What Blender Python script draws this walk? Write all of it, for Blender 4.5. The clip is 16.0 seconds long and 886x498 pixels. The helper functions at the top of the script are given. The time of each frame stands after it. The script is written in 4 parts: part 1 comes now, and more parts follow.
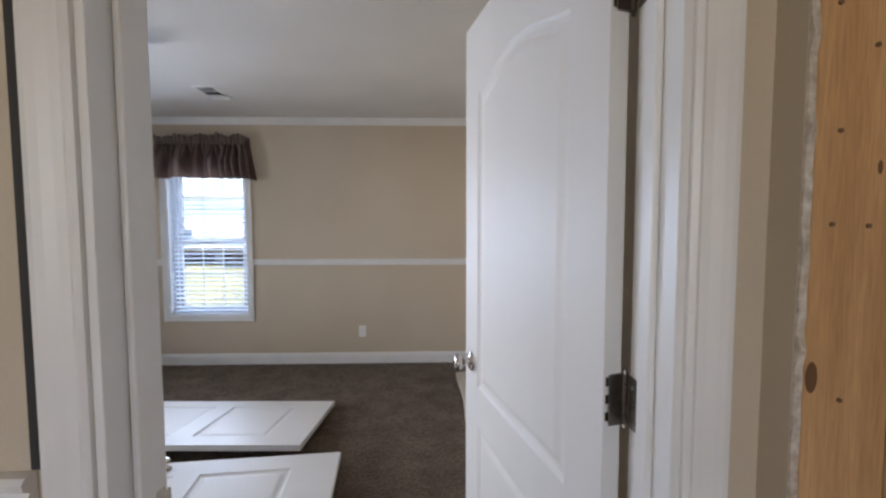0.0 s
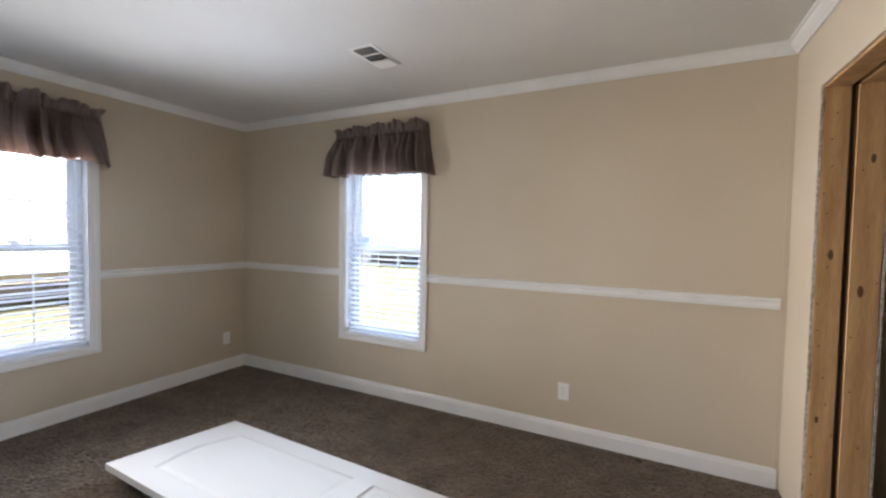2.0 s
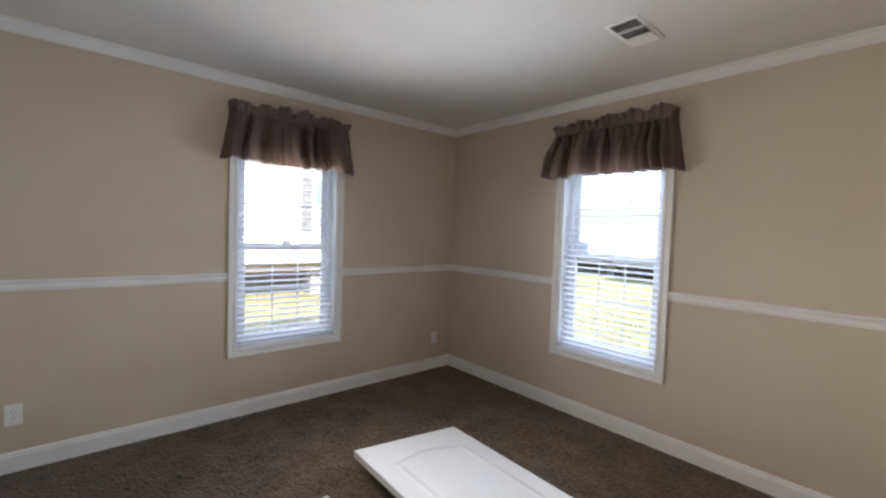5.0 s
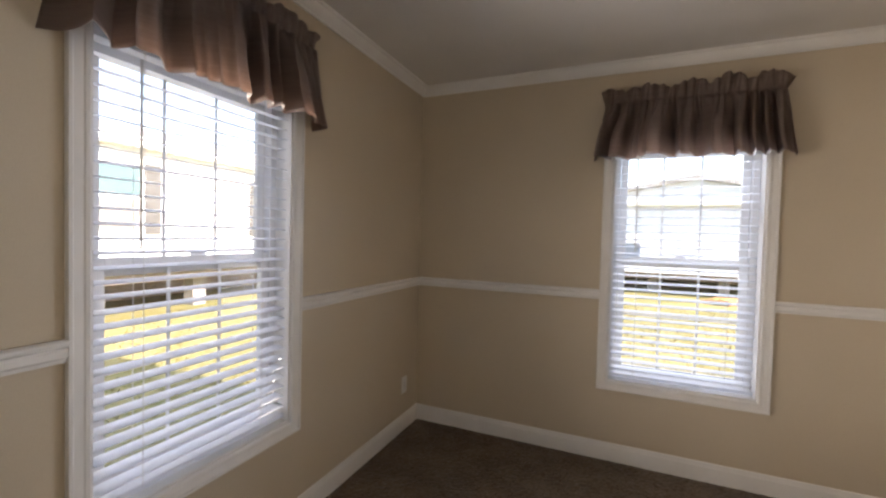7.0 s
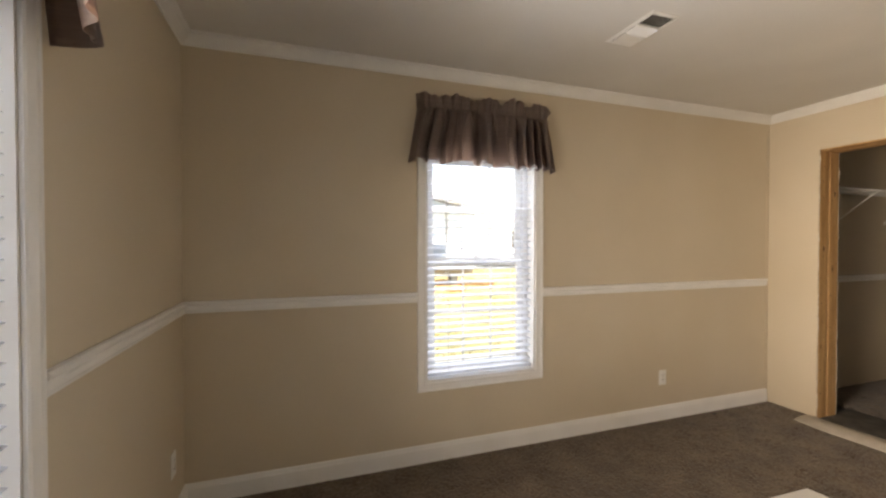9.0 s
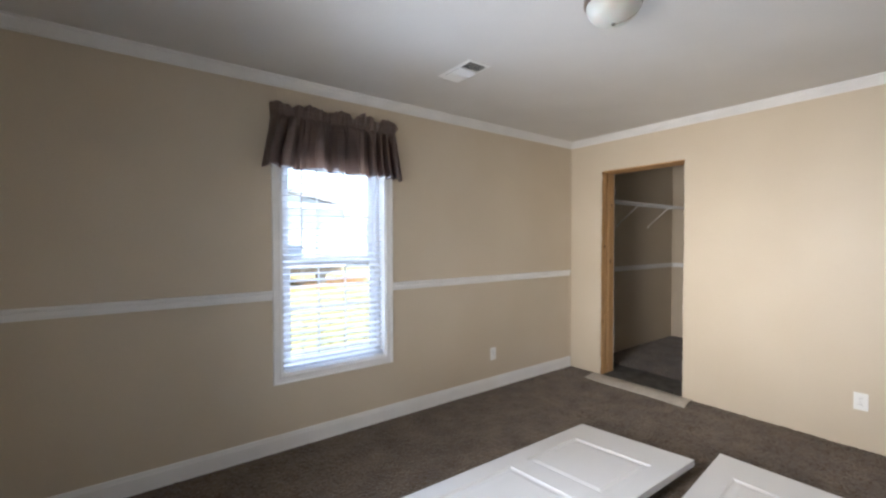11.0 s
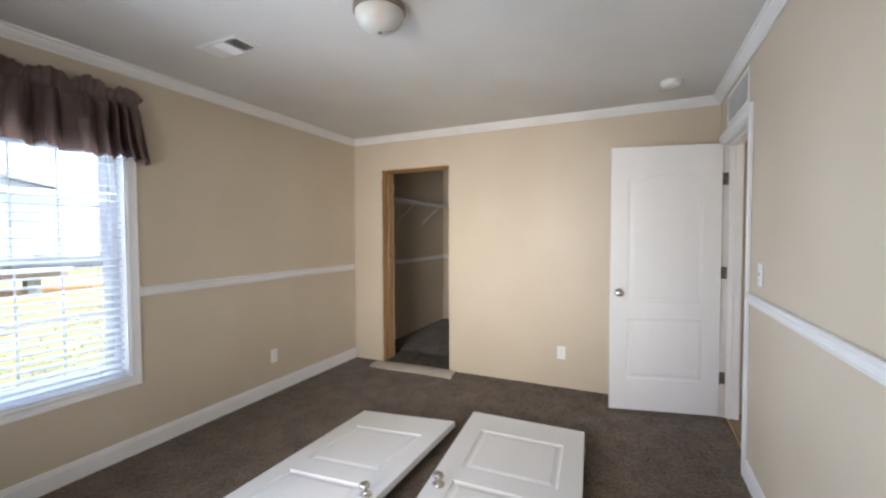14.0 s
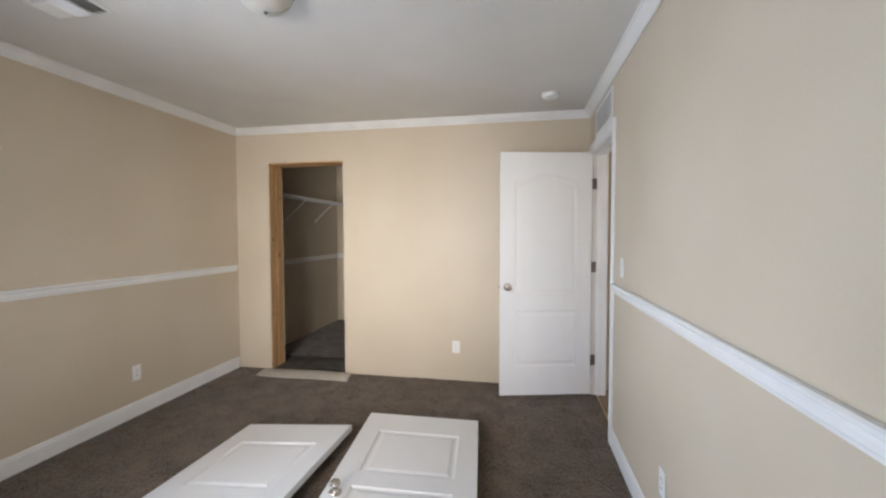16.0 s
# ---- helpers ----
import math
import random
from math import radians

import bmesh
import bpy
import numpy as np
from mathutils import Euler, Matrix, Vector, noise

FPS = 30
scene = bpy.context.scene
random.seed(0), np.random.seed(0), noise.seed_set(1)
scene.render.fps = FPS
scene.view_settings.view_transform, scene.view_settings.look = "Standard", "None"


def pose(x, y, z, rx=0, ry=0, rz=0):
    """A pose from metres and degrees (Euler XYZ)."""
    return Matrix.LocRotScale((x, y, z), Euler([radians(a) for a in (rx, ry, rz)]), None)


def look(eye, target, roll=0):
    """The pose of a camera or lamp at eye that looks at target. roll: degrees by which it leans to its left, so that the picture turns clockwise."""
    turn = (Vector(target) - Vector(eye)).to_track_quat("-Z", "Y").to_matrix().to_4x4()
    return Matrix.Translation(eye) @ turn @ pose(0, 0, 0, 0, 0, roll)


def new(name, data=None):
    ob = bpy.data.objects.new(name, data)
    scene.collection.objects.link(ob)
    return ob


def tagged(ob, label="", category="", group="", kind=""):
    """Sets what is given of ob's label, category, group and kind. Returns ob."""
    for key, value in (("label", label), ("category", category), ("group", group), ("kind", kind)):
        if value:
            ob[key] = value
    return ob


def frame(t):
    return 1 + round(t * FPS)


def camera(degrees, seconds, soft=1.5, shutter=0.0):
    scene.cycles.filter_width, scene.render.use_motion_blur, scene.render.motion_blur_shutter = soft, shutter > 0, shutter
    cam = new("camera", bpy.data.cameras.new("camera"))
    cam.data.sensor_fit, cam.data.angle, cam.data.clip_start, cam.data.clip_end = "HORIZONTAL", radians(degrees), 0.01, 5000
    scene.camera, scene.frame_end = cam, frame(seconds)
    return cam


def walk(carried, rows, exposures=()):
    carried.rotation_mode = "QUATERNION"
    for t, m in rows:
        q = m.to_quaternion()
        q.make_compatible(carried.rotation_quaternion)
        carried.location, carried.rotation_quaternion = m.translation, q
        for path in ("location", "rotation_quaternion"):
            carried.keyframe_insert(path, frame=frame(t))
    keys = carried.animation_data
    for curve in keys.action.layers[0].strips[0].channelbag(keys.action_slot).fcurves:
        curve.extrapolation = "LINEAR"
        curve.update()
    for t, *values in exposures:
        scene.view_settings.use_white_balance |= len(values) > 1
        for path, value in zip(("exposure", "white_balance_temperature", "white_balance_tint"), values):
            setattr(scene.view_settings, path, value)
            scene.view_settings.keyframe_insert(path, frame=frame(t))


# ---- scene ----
cam = camera(94.1, 16.0, 2.4)
PATH = [
    (0, (-0.118, -0.112, 1.398), (-0.064, 1.885, 1.282), -0.1),
    (0.5, (-0.172, 0.404, 1.388), (-0.322, 2.396, 1.288), 0.3),
    (1, (-0.225, 0.762, 1.378), (-0.668, 2.711, 1.292), 0.4),
    (1.5, (-0.25, 0.992, 1.362), (-0.923, 2.874, 1.278), 0.7),
    (2, (-0.322, 1.179, 1.388), (-1.222, 2.964, 1.312), 1.0),
    (2.5, (-0.326, 1.151, 1.399), (-1.662, 2.636, 1.301), 1.3),
    (3, (-0.352, 1.103, 1.415), (-2.097, 2.073, 1.292), 1.5),
    (3.5, (-0.327, 1.07, 1.409), (-2.225, 1.687, 1.282), 1.5),
    (4, (-0.325, 1.085, 1.408), (-2.194, 1.788, 1.29), 1.6),
    (4.5, (-0.374, 1.133, 1.41), (-2.074, 2.181, 1.304), 1.7),
    (4.7, (-0.526, 1.14, 1.409), (-2.145, 2.311, 1.311), 1.8),
    (6.8, (-2.539, 1.18, 1.358), (-3.462, 2.952, 1.302), 1.7),
    (7, (-2.675, 1.286, 1.363), (-3.461, 3.124, 1.303), 1.5),
    (7.5, (-3.023, 1.363, 1.359), (-3.41, 3.324, 1.305), 1.1),
    (8, (-3.306, 1.505, 1.329), (-3.191, 3.502, 1.292), 0.5),
    (8.5, (-3.371, 1.623, 1.331), (-2.939, 3.575, 1.298), 0.3),
    (9, (-3.458, 1.582, 1.364), (-2.806, 3.472, 1.336), 0.0),
    (9.2, (-3.494, 1.548, 1.362), (-2.762, 3.409, 1.338), -0.3),
    (11.3, (-3.486, 1.212, 1.404), (-2.212, 2.753, 1.349), -0.2),
    (11.5, (-3.509, 1.204, 1.418), (-2.179, 2.696, 1.355), -0.4),
    (12, (-3.498, 1.175, 1.407), (-2.047, 2.55, 1.345), -0.4),
    (12.5, (-3.486, 1.163, 1.396), (-1.919, 2.405, 1.335), -0.3),
    (13, (-3.479, 1.177, 1.394), (-1.809, 2.276, 1.328), -0.2),
    (13.5, (-3.462, 1.179, 1.384), (-1.712, 2.144, 1.32), -0.2),
    (14, (-3.452, 1.159, 1.385), (-1.64, 2.003, 1.317), -0.2),
    (14.5, (-3.452, 1.167, 1.382), (-1.585, 1.881, 1.314), -0.1),
    (15, (-3.438, 1.167, 1.392), (-1.53, 1.759, 1.314), -0.2),
    (15.5, (-3.438, 1.164, 1.396), (-1.499, 1.648, 1.315), -0.2),
    (16, (-3.439, 1.172, 1.38), (-1.474, 1.537, 1.305), -0.1),
]
EXPO = [
    (0.0, 2.55, 5550, 16), (0.5, 2.70, 6150, 13), (1.0, 2.80, 5950, 15), (1.5, 2.95, 5850, 15), (2.0, 3.0, 5850, 15), (2.5, 2.92, 6000, 16), (3.5, 2.75, 6200, 16), (4.7, 2.70, 6050, 15),
    (7.0, 2.52, 7000, 20), (7.5, 2.02, 7600, 20), (8.0, 2.0, 7700, 18), (8.5, 2.46, 8000, 18), (9.0, 2.82, 7500, 17),
    (11.5, 2.86, 5750, 14), (12.5, 2.80, 5800, 14), (13.5, 2.78, 5850, 14), (16.0, 2.82, 5850, 14),
]
walk(cam, [(t, look(eye, target, roll)) for t, eye, target, roll in PATH], EXPO)
# ---------------------------------------------------------------- light
world = bpy.data.worlds.new("world")
scene.world = world
world.use_nodes = True
wn = world.node_tree.nodes
sky = wn.new("ShaderNodeTexSky")
sky.sky_type = "NISHITA"
sky.sun_disc = False
sky.sun_elevation = radians(31)
sky.sun_rotation = radians(100)
wn["Background"].inputs["Strength"].default_value = 0.13
world.node_tree.links.new(sky.outputs[0], wn["Background"].inputs["Color"])
sun = new("sun", bpy.data.lights.new("sun", "SUN"))
sun.data.energy = 3.6
sun.data.angle = radians(0.5)
sun.data.color = (1.0, 0.95, 0.87)
sun.matrix_world = look((20, -3.6, 12.2), (0, 0, 0))


def opening_fill(eye, target, width, height, watts, spread, color=(1.0, 0.965, 0.92)):
    """Area lamp added at an opening, in place of skylight and bounced ground light."""
    lamp = new("opening_fill", bpy.data.lights.new("opening_fill", "AREA"))
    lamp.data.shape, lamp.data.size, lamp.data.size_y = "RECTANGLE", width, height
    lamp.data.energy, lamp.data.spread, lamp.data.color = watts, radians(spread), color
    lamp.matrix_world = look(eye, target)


# added lamps for the bright yards and the sky, part caught by the blinds
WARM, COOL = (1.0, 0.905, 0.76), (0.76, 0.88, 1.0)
opening_fill((-4.020, 2.342, 1.200), (0.35, 2.30, 1.28), 0.70, 1.27, 2.5, 120, WARM)
# narrower beam, added to brighten the east wall
opening_fill((-4.022, 2.342, 1.200), (0.35, 2.60, 1.10), 0.70, 1.27, 2.2, 60, WARM)
opening_fill((-4.113, 2.342, 1.215), (0.35, 2.30, 1.215), 0.70, 1.36, 0.85, 130, (0.92, 0.95, 1.0))
opening_fill((-2.338, 4.015, 1.200), (-2.25, 0.57, 1.40), 0.70, 1.27, 2.4, 104, COOL)
opening_fill((-2.338, 4.108, 1.215), (-2.25, 0.57, 1.215), 0.70, 1.36, 1.6, 130, (0.82, 0.91, 1.0))
# added at an unseen opening to brighten the hall and doorway
opening_fill((-0.85, -3.39, 1.60), (-0.20, 0.45, 1.40), 2.0, 1.25, 2.6, 130, (1.0, 0.77, 0.56))

# ---------------------------------------------------------------- plan, metres
XW, XE, YN, YS, ZC = -4.035, 0.35, 4.03, 0.572, 2.44
DOOR0, DOOR1, DOORZ = -0.585, 0.240, 2.06
CLO0, CLO1, CLOZ = 2.86, 3.665, 2.09
XE2, XB = 0.60, 2.72
WALL = 0.15
WIN_HALF, WIN_BOT, WIN_TOP = 0.385, 0.50, 1.97
WIN_N, WIN_W = -2.338, 2.342
YH, HALL_W, HALL_S = 0.452, -2.1, -3.4


# ---------------------------------------------------------------- materials
def mat(name, color, rough=0.5, metal=0.0, spec=0.5):
    m = bpy.data.materials.new(name)
    m.use_nodes = True
    b = m.node_tree.nodes["Principled BSDF"]
    b.inputs["Base Color"].default_value = (*color, 1)
    b.inputs["Roughness"].default_value = rough
    b.inputs["Metallic"].default_value = metal
    b.inputs["Specular IOR Level"].default_value = spec
    return m


def grain(m, color_a, color_b, scale, bump=0.0, bump_scale=None, detail=4.0, stretch=(1, 1, 1), rough=None, fine=None):
    """Two-colour noise, an optional second fine scale, bump and roughness variation, in object space."""
    n, l = m.node_tree.nodes, m.node_tree.links
    b = n["Principled BSDF"]
    tc, mp = n.new("ShaderNodeTexCoord"), n.new("ShaderNodeMapping")
    mp.inputs["Scale"].default_value = stretch
    l.new(tc.outputs["Object"], mp.inputs["Vector"])
    t = n.new("ShaderNodeTexNoise")
    t.inputs["Scale"].default_value, t.inputs["Detail"].default_value = scale, detail
    l.new(mp.outputs[0], t.inputs["Vector"])
    ramp = n.new("ShaderNodeValToRGB")
    ramp.color_ramp.elements[0].position, ramp.color_ramp.elements[1].position = 0.32, 0.68
    ramp.color_ramp.elements[0].color, ramp.color_ramp.elements[1].color = (*color_a, 1), (*color_b, 1)
    l.new(t.outputs["Fac"], ramp.inputs[0])
    out = ramp.outputs[0]
    if fine:
        t2 = n.new("ShaderNodeTexNoise")
        t2.inputs["Scale"].default_value, t2.inputs["Detail"].default_value = fine[0], 3.0
        l.new(mp.outputs[0], t2.inputs["Vector"])
        mx = n.new("ShaderNodeMix")
        mx.data_type, mx.blend_type = "RGBA", "OVERLAY"
        mx.inputs["Factor"].default_value = fine[1]
        l.new(out, mx.inputs[6])
        l.new(t2.outputs["Fac"], mx.inputs[7])
        out = mx.outputs[2]
    l.new(out, b.inputs["Base Color"])
    if bump:
        t3 = n.new("ShaderNodeTexNoise")
        t3.inputs["Scale"].default_value, t3.inputs["Detail"].default_value = bump_scale or scale, 4.0
        l.new(mp.outputs[0], t3.inputs["Vector"])
        bp = n.new("ShaderNodeBump")
        bp.inputs["Strength"].default_value, bp.inputs["Distance"].default_value = bump, 0.004
        l.new(t3.outputs["Fac"], bp.inputs["Height"])
        l.new(bp.outputs[0], b.inputs["Normal"])
    if rough:
        mr = n.new("ShaderNodeMapRange")
        mr.inputs["To Min"].default_value, mr.inputs["To Max"].default_value = rough
        l.new(t.outputs["Fac"], mr.inputs["Value"])
        l.new(mr.outputs[0], b.inputs["Roughness"])
    return m


M_WALL = grain(mat("wall_vinyl", (0.5, 0.43, 0.32), 0.45, spec=0.3), (0.562, 0.485, 0.370), (0.608, 0.533, 0.418), 1.3, 0.10, 260, detail=2.0, fine=(420, 0.12))
M_CEIL = grain(mat("ceiling_paint", (0.76, 0.75, 0.73), 0.9, spec=0.2), (0.67, 0.655, 0.625), (0.72, 0.705, 0.675), 1.6, 0.35, 130, fine=(160, 0.08))
M_TRIM = grain(mat("white_trim", (0.8, 0.8, 0.79), 0.35), (0.77, 0.77, 0.755), (0.83, 0.83, 0.82), 5, 0.06, 60, rough=(0.28, 0.42))
M_DOOR = grain(mat("door_white", (0.8, 0.8, 0.79), 0.38), (0.71, 0.71, 0.705), (0.755, 0.755, 0.75), 3, 0.10, 90, stretch=(1, 1, 0.12), rough=(0.40, 0.52))
M_VINYL = grain(mat("window_vinyl", (0.82, 0.83, 0.84), 0.3), (0.79, 0.80, 0.81), (0.84, 0.85, 0.86), 6)
M_SLAT = grain(mat("blind_slat", (0.8, 0.81, 0.83), 0.4), (0.78, 0.79, 0.81), (0.83, 0.84, 0.86), 8)
M_CORD = mat("cord", (0.75, 0.75, 0.74), 0.8)
M_WAND = mat("wand_plastic", (0.78, 0.78, 0.77), 0.25)
M_NICKEL = grain(mat("brushed_nickel", (0.55, 0.52, 0.48), 0.22, 1.0), (0.50, 0.47, 0.43), (0.60, 0.57, 0.53), 40, rough=(0.16, 0.3))
M_HINGE = grain(mat("hinge_metal", (0.35, 0.32, 0.29), 0.35, 1.0), (0.16, 0.145, 0.13), (0.26, 0.24, 0.215), 60)
M_BRONZE = grain(mat("lamp_band", (0.30, 0.24, 0.19), 0.3, 1.0), (0.26, 0.21, 0.17), (0.36, 0.29, 0.23), 30)
M_PLATE = mat("plastic_plate", (0.82, 0.82, 0.80), 0.35)
# near-black for slots and scrap, and for shade painted into gaps
M_DARK = mat("dark_slot_shade", (0.03, 0.03, 0.03), 0.6)
M_DUCT = mat("grille_shade", (0.70, 0.70, 0.68), 0.6)
M_STUD = grain(mat("pine_stud", (0.5, 0.32, 0.16), 0.7), (0.43, 0.245, 0.095), (0.62, 0.385, 0.175), 3.5, 0.25, 30, stretch=(7, 7, 0.45), fine=(38, 0.35))
M_KNOT = mat("wood_knot", (0.14, 0.07, 0.03), 0.8)
M_NAIL = mat("nail_steel", (0.17, 0.10, 0.055), 0.6, 0.3)
M_GYP = grain(mat("gypsum_edge", (0.62, 0.58, 0.50), 0.95), (0.42, 0.36, 0.28), (0.74, 0.70, 0.62), 60, 0.8, 90)
M_SUB = grain(mat("subfloor_board", (0.16, 0.15, 0.135), 0.85), (0.065, 0.062, 0.056), (0.13, 0.122, 0.11), 9, 0.3, 60, fine=(120, 0.4))
M_SCRAP = grain(mat("backing_sheet", (0.50, 0.46, 0.40), 0.8), (0.43, 0.395, 0.34), (0.56, 0.52, 0.455), 12, 0.3, 180, fine=(300, 0.3))
M_GOLD = mat("gold_strip", (0.62, 0.45, 0.2), 0.35, 1.0)
M_HALLFLOOR = grain(mat("hall_vinyl", (0.22, 0.15, 0.09), 0.45), (0.17, 0.115, 0.07), (0.28, 0.19, 0.12), 4, 0.1, 30, stretch=(1, 9, 1))
M_GRASS = grain(mat("lawn", (0.16, 0.15, 0.045), 0.95, spec=0.1), (0.175, 0.168, 0.066), (0.290, 0.250, 0.112), 0.55, 0.25, 40, fine=(9, 0.2))
M_BLADE = grain(mat("grass_blade", (0.16, 0.17, 0.05), 0.8, spec=0.2), (0.15, 0.15, 0.045), (0.25, 0.21, 0.07), 1.2)
M_SIDING = grain(mat("white_siding", (0.76, 0.77, 0.78), 0.55), (0.73, 0.74, 0.75), (0.79, 0.80, 0.81), 2.5, fine=(30, 0.1))
M_SIDING_B = grain(mat("pale_blue_siding", (0.55, 0.60, 0.64), 0.55), (0.52, 0.57, 0.61), (0.58, 0.63, 0.67), 2.5, fine=(30, 0.1))
M_SHUTTER = grain(mat("shutter_grey", (0.09, 0.09, 0.085), 0.6), (0.070, 0.070, 0.066), (0.095, 0.094, 0.089), 9)
M_TEAL = mat("far_pane", (0.07, 0.13, 0.14), 0.12)
M_SCREEN = mat("insect_screen", (0.17, 0.16, 0.145), 0.7)
M_SHINGLE = grain(mat("roof_shingle", (0.30, 0.29, 0.28), 0.9), (0.24, 0.235, 0.225), (0.36, 0.35, 0.34), 6, 0.6, 60)
# skirting brown, also painted crawl-space shade, lightened for haze
M_UNDER = grain(mat("skirting_shade_brown", (0.13, 0.11, 0.085), 0.9), (0.19, 0.158, 0.122), (0.30, 0.258, 0.208), 3, 0.3, 20)
M_BLOCK = grain(mat("concrete_block", (0.25, 0.24, 0.22), 0.9), (0.20, 0.19, 0.175), (0.29, 0.28, 0.26), 8, 0.4, 60)
M_LUMBER = grain(mat("lumber_orange", (0.45, 0.25, 0.09), 0.8), (0.38, 0.20, 0.07), (0.55, 0.33, 0.13), 5)
M_PAPER = grain(mat("sticker_paper", (0.62, 0.65, 0.68), 0.6), (0.58, 0.61, 0.64), (0.66, 0.69, 0.72), 30)

# carpet: twisted brown and grey yarns
M_CARPET = grain(mat("carpet", (0.09, 0.075, 0.06), 1.0, spec=0.05), (0.071, 0.051, 0.034), (0.132, 0.095, 0.063), 62, 0.7, 130, detail=5.0, fine=(5.5, 0.75))
M_CARPET.node_tree.nodes["Principled BSDF"].inputs["Sheen Weight"].default_value = 0.25

# window glass, frosted lamp glass, valance cloth
M_GLASS = mat("glass", (1, 1, 1), 0.0)
M_GLASS.node_tree.nodes["Principled BSDF"].inputs["Transmission Weight"].default_value = 1.0
M_GLASS.node_tree.nodes["Principled BSDF"].inputs["IOR"].default_value = 1.45
M_FROST = grain(mat("frosted_glass", (0.56, 0.56, 0.53), 0.3), (0.52, 0.52, 0.49), (0.58, 0.58, 0.55), 9)
M_FROST.node_tree.nodes["Principled BSDF"].inputs["Subsurface Weight"].default_value = 0.3
M_FROST.node_tree.nodes["Principled BSDF"].inputs["Subsurface Scale"].default_value = 0.03


def cloth():
    m = grain(mat("valance_cloth", (0.13, 0.095, 0.08), 0.35, spec=0.9), (0.066, 0.049, 0.043), (0.185, 0.143, 0.124), 16, 0.4, 200, stretch=(0.3, 0.3, 9), fine=(200, 0.4), rough=(0.26, 0.42))
    n, l = m.node_tree.nodes, m.node_tree.links
    b = n["Principled BSDF"]
    b.inputs["Sheen Weight"].default_value = 0.1
    tr = n.new("ShaderNodeBsdfTranslucent")
    tr.inputs["Color"].default_value = (0.62, 0.48, 0.41, 1)
    mx = n.new("ShaderNodeMixShader")
    mx.inputs[0].default_value = 0.44
    l.new(b.outputs[0], mx.inputs[1])
    l.new(tr.outputs[0], mx.inputs[2])
    l.new(mx.outputs[0], n["Material Output"].inputs["Surface"])
    return m


M_CLOTH = cloth()


def let_through(m, share_of_light, color):
    """Thin sheets that let some light through."""
    n, l = m.node_tree.nodes, m.node_tree.links
    tr, mx = n.new("ShaderNodeBsdfTranslucent"), n.new("ShaderNodeMixShader")
    tr.inputs["Color"].default_value = (*color, 1)
    mx.inputs[0].default_value = share_of_light
    l.new(n["Principled BSDF"].outputs[0], mx.inputs[1])
    l.new(tr.outputs[0], mx.inputs[2])
    l.new(mx.outputs[0], n["Material Output"].inputs["Surface"])


let_through(M_PAPER, 0.75, (0.7, 0.74, 0.78))
let_through(M_SLAT, 0.55, (0.80, 0.84, 0.90))


# ---------------------------------------------------------------- building helpers
def mesh_object(name, bm, material, smooth=False):
    me = bpy.data.meshes.new(name)
    bmesh.ops.recalc_face_normals(bm, faces=bm.faces)
    bm.to_mesh(me)
    bm.free()
    me.materials.append(material)
    if smooth:
        for p in me.polygons:
            p.use_smooth = True
    return new(name, me)


def part(name, bm, material, parent, label="", smooth=False):
    ob = mesh_object(name, bm, material, smooth)
    ob.parent = parent
    return tagged(ob, label)


def share(name, me, parent, m):
    """One more piece on a mesh that exists."""
    ob = new(name, me)
    ob.parent = parent
    ob.matrix_local = m
    return ob


def base(name, m, label, category, group="", kind=""):
    ob = new(name)
    ob.matrix_world = m
    return tagged(ob, label, category, group, kind)


def add_box(bm, x0, x1, y0, y1, z0, z1, bevel=0.0):
    made = bmesh.ops.create_cube(bm, size=1.0, matrix=Matrix.LocRotScale(((x0 + x1) / 2, (y0 + y1) / 2, (z0 + z1) / 2), None, (abs(x1 - x0), abs(y1 - y0), abs(z1 - z0))))
    if bevel:
        edges = {e for v in made["verts"] for e in v.link_edges}
        bmesh.ops.bevel(bm, geom=list(edges), offset=bevel, segments=2, affect="EDGES", profile=0.5)
    return bm


def boxm(*args, **kw):
    return add_box(bmesh.new(), *args, **kw)


def add_cyl(bm, r0, r1, depth, m, seg=24):
    bmesh.ops.create_cone(bm, cap_ends=True, segments=seg, radius1=r0, radius2=r1, depth=depth, matrix=m)
    return bm


def lathe(profile, seg=32, m=None):
    """A solid of revolution about z from (radius, height) pairs."""
    bm = bmesh.new()
    rings = []
    for r, z in profile:
        if r < 1e-5:
            rings.append([bm.verts.new((0, 0, z))])
        else:
            rings.append([bm.verts.new((r * math.cos(2 * math.pi * k / seg), r * math.sin(2 * math.pi * k / seg), z)) for k in range(seg)])
    for a, b in zip(rings, rings[1:]):
        for k in range(seg):
            j = (k + 1) % seg
            if len(a) == 1 and len(b) > 1:
                bm.faces.new((a[0], b[j], b[k]))
            elif len(b) == 1 and len(a) > 1:
                bm.faces.new((a[k], a[j], b[0]))
            elif len(a) > 1:
                bm.faces.new((a[k], a[j], b[j], b[k]))
    if m:
        bmesh.ops.transform(bm, matrix=m, verts=bm.verts)
    return bm


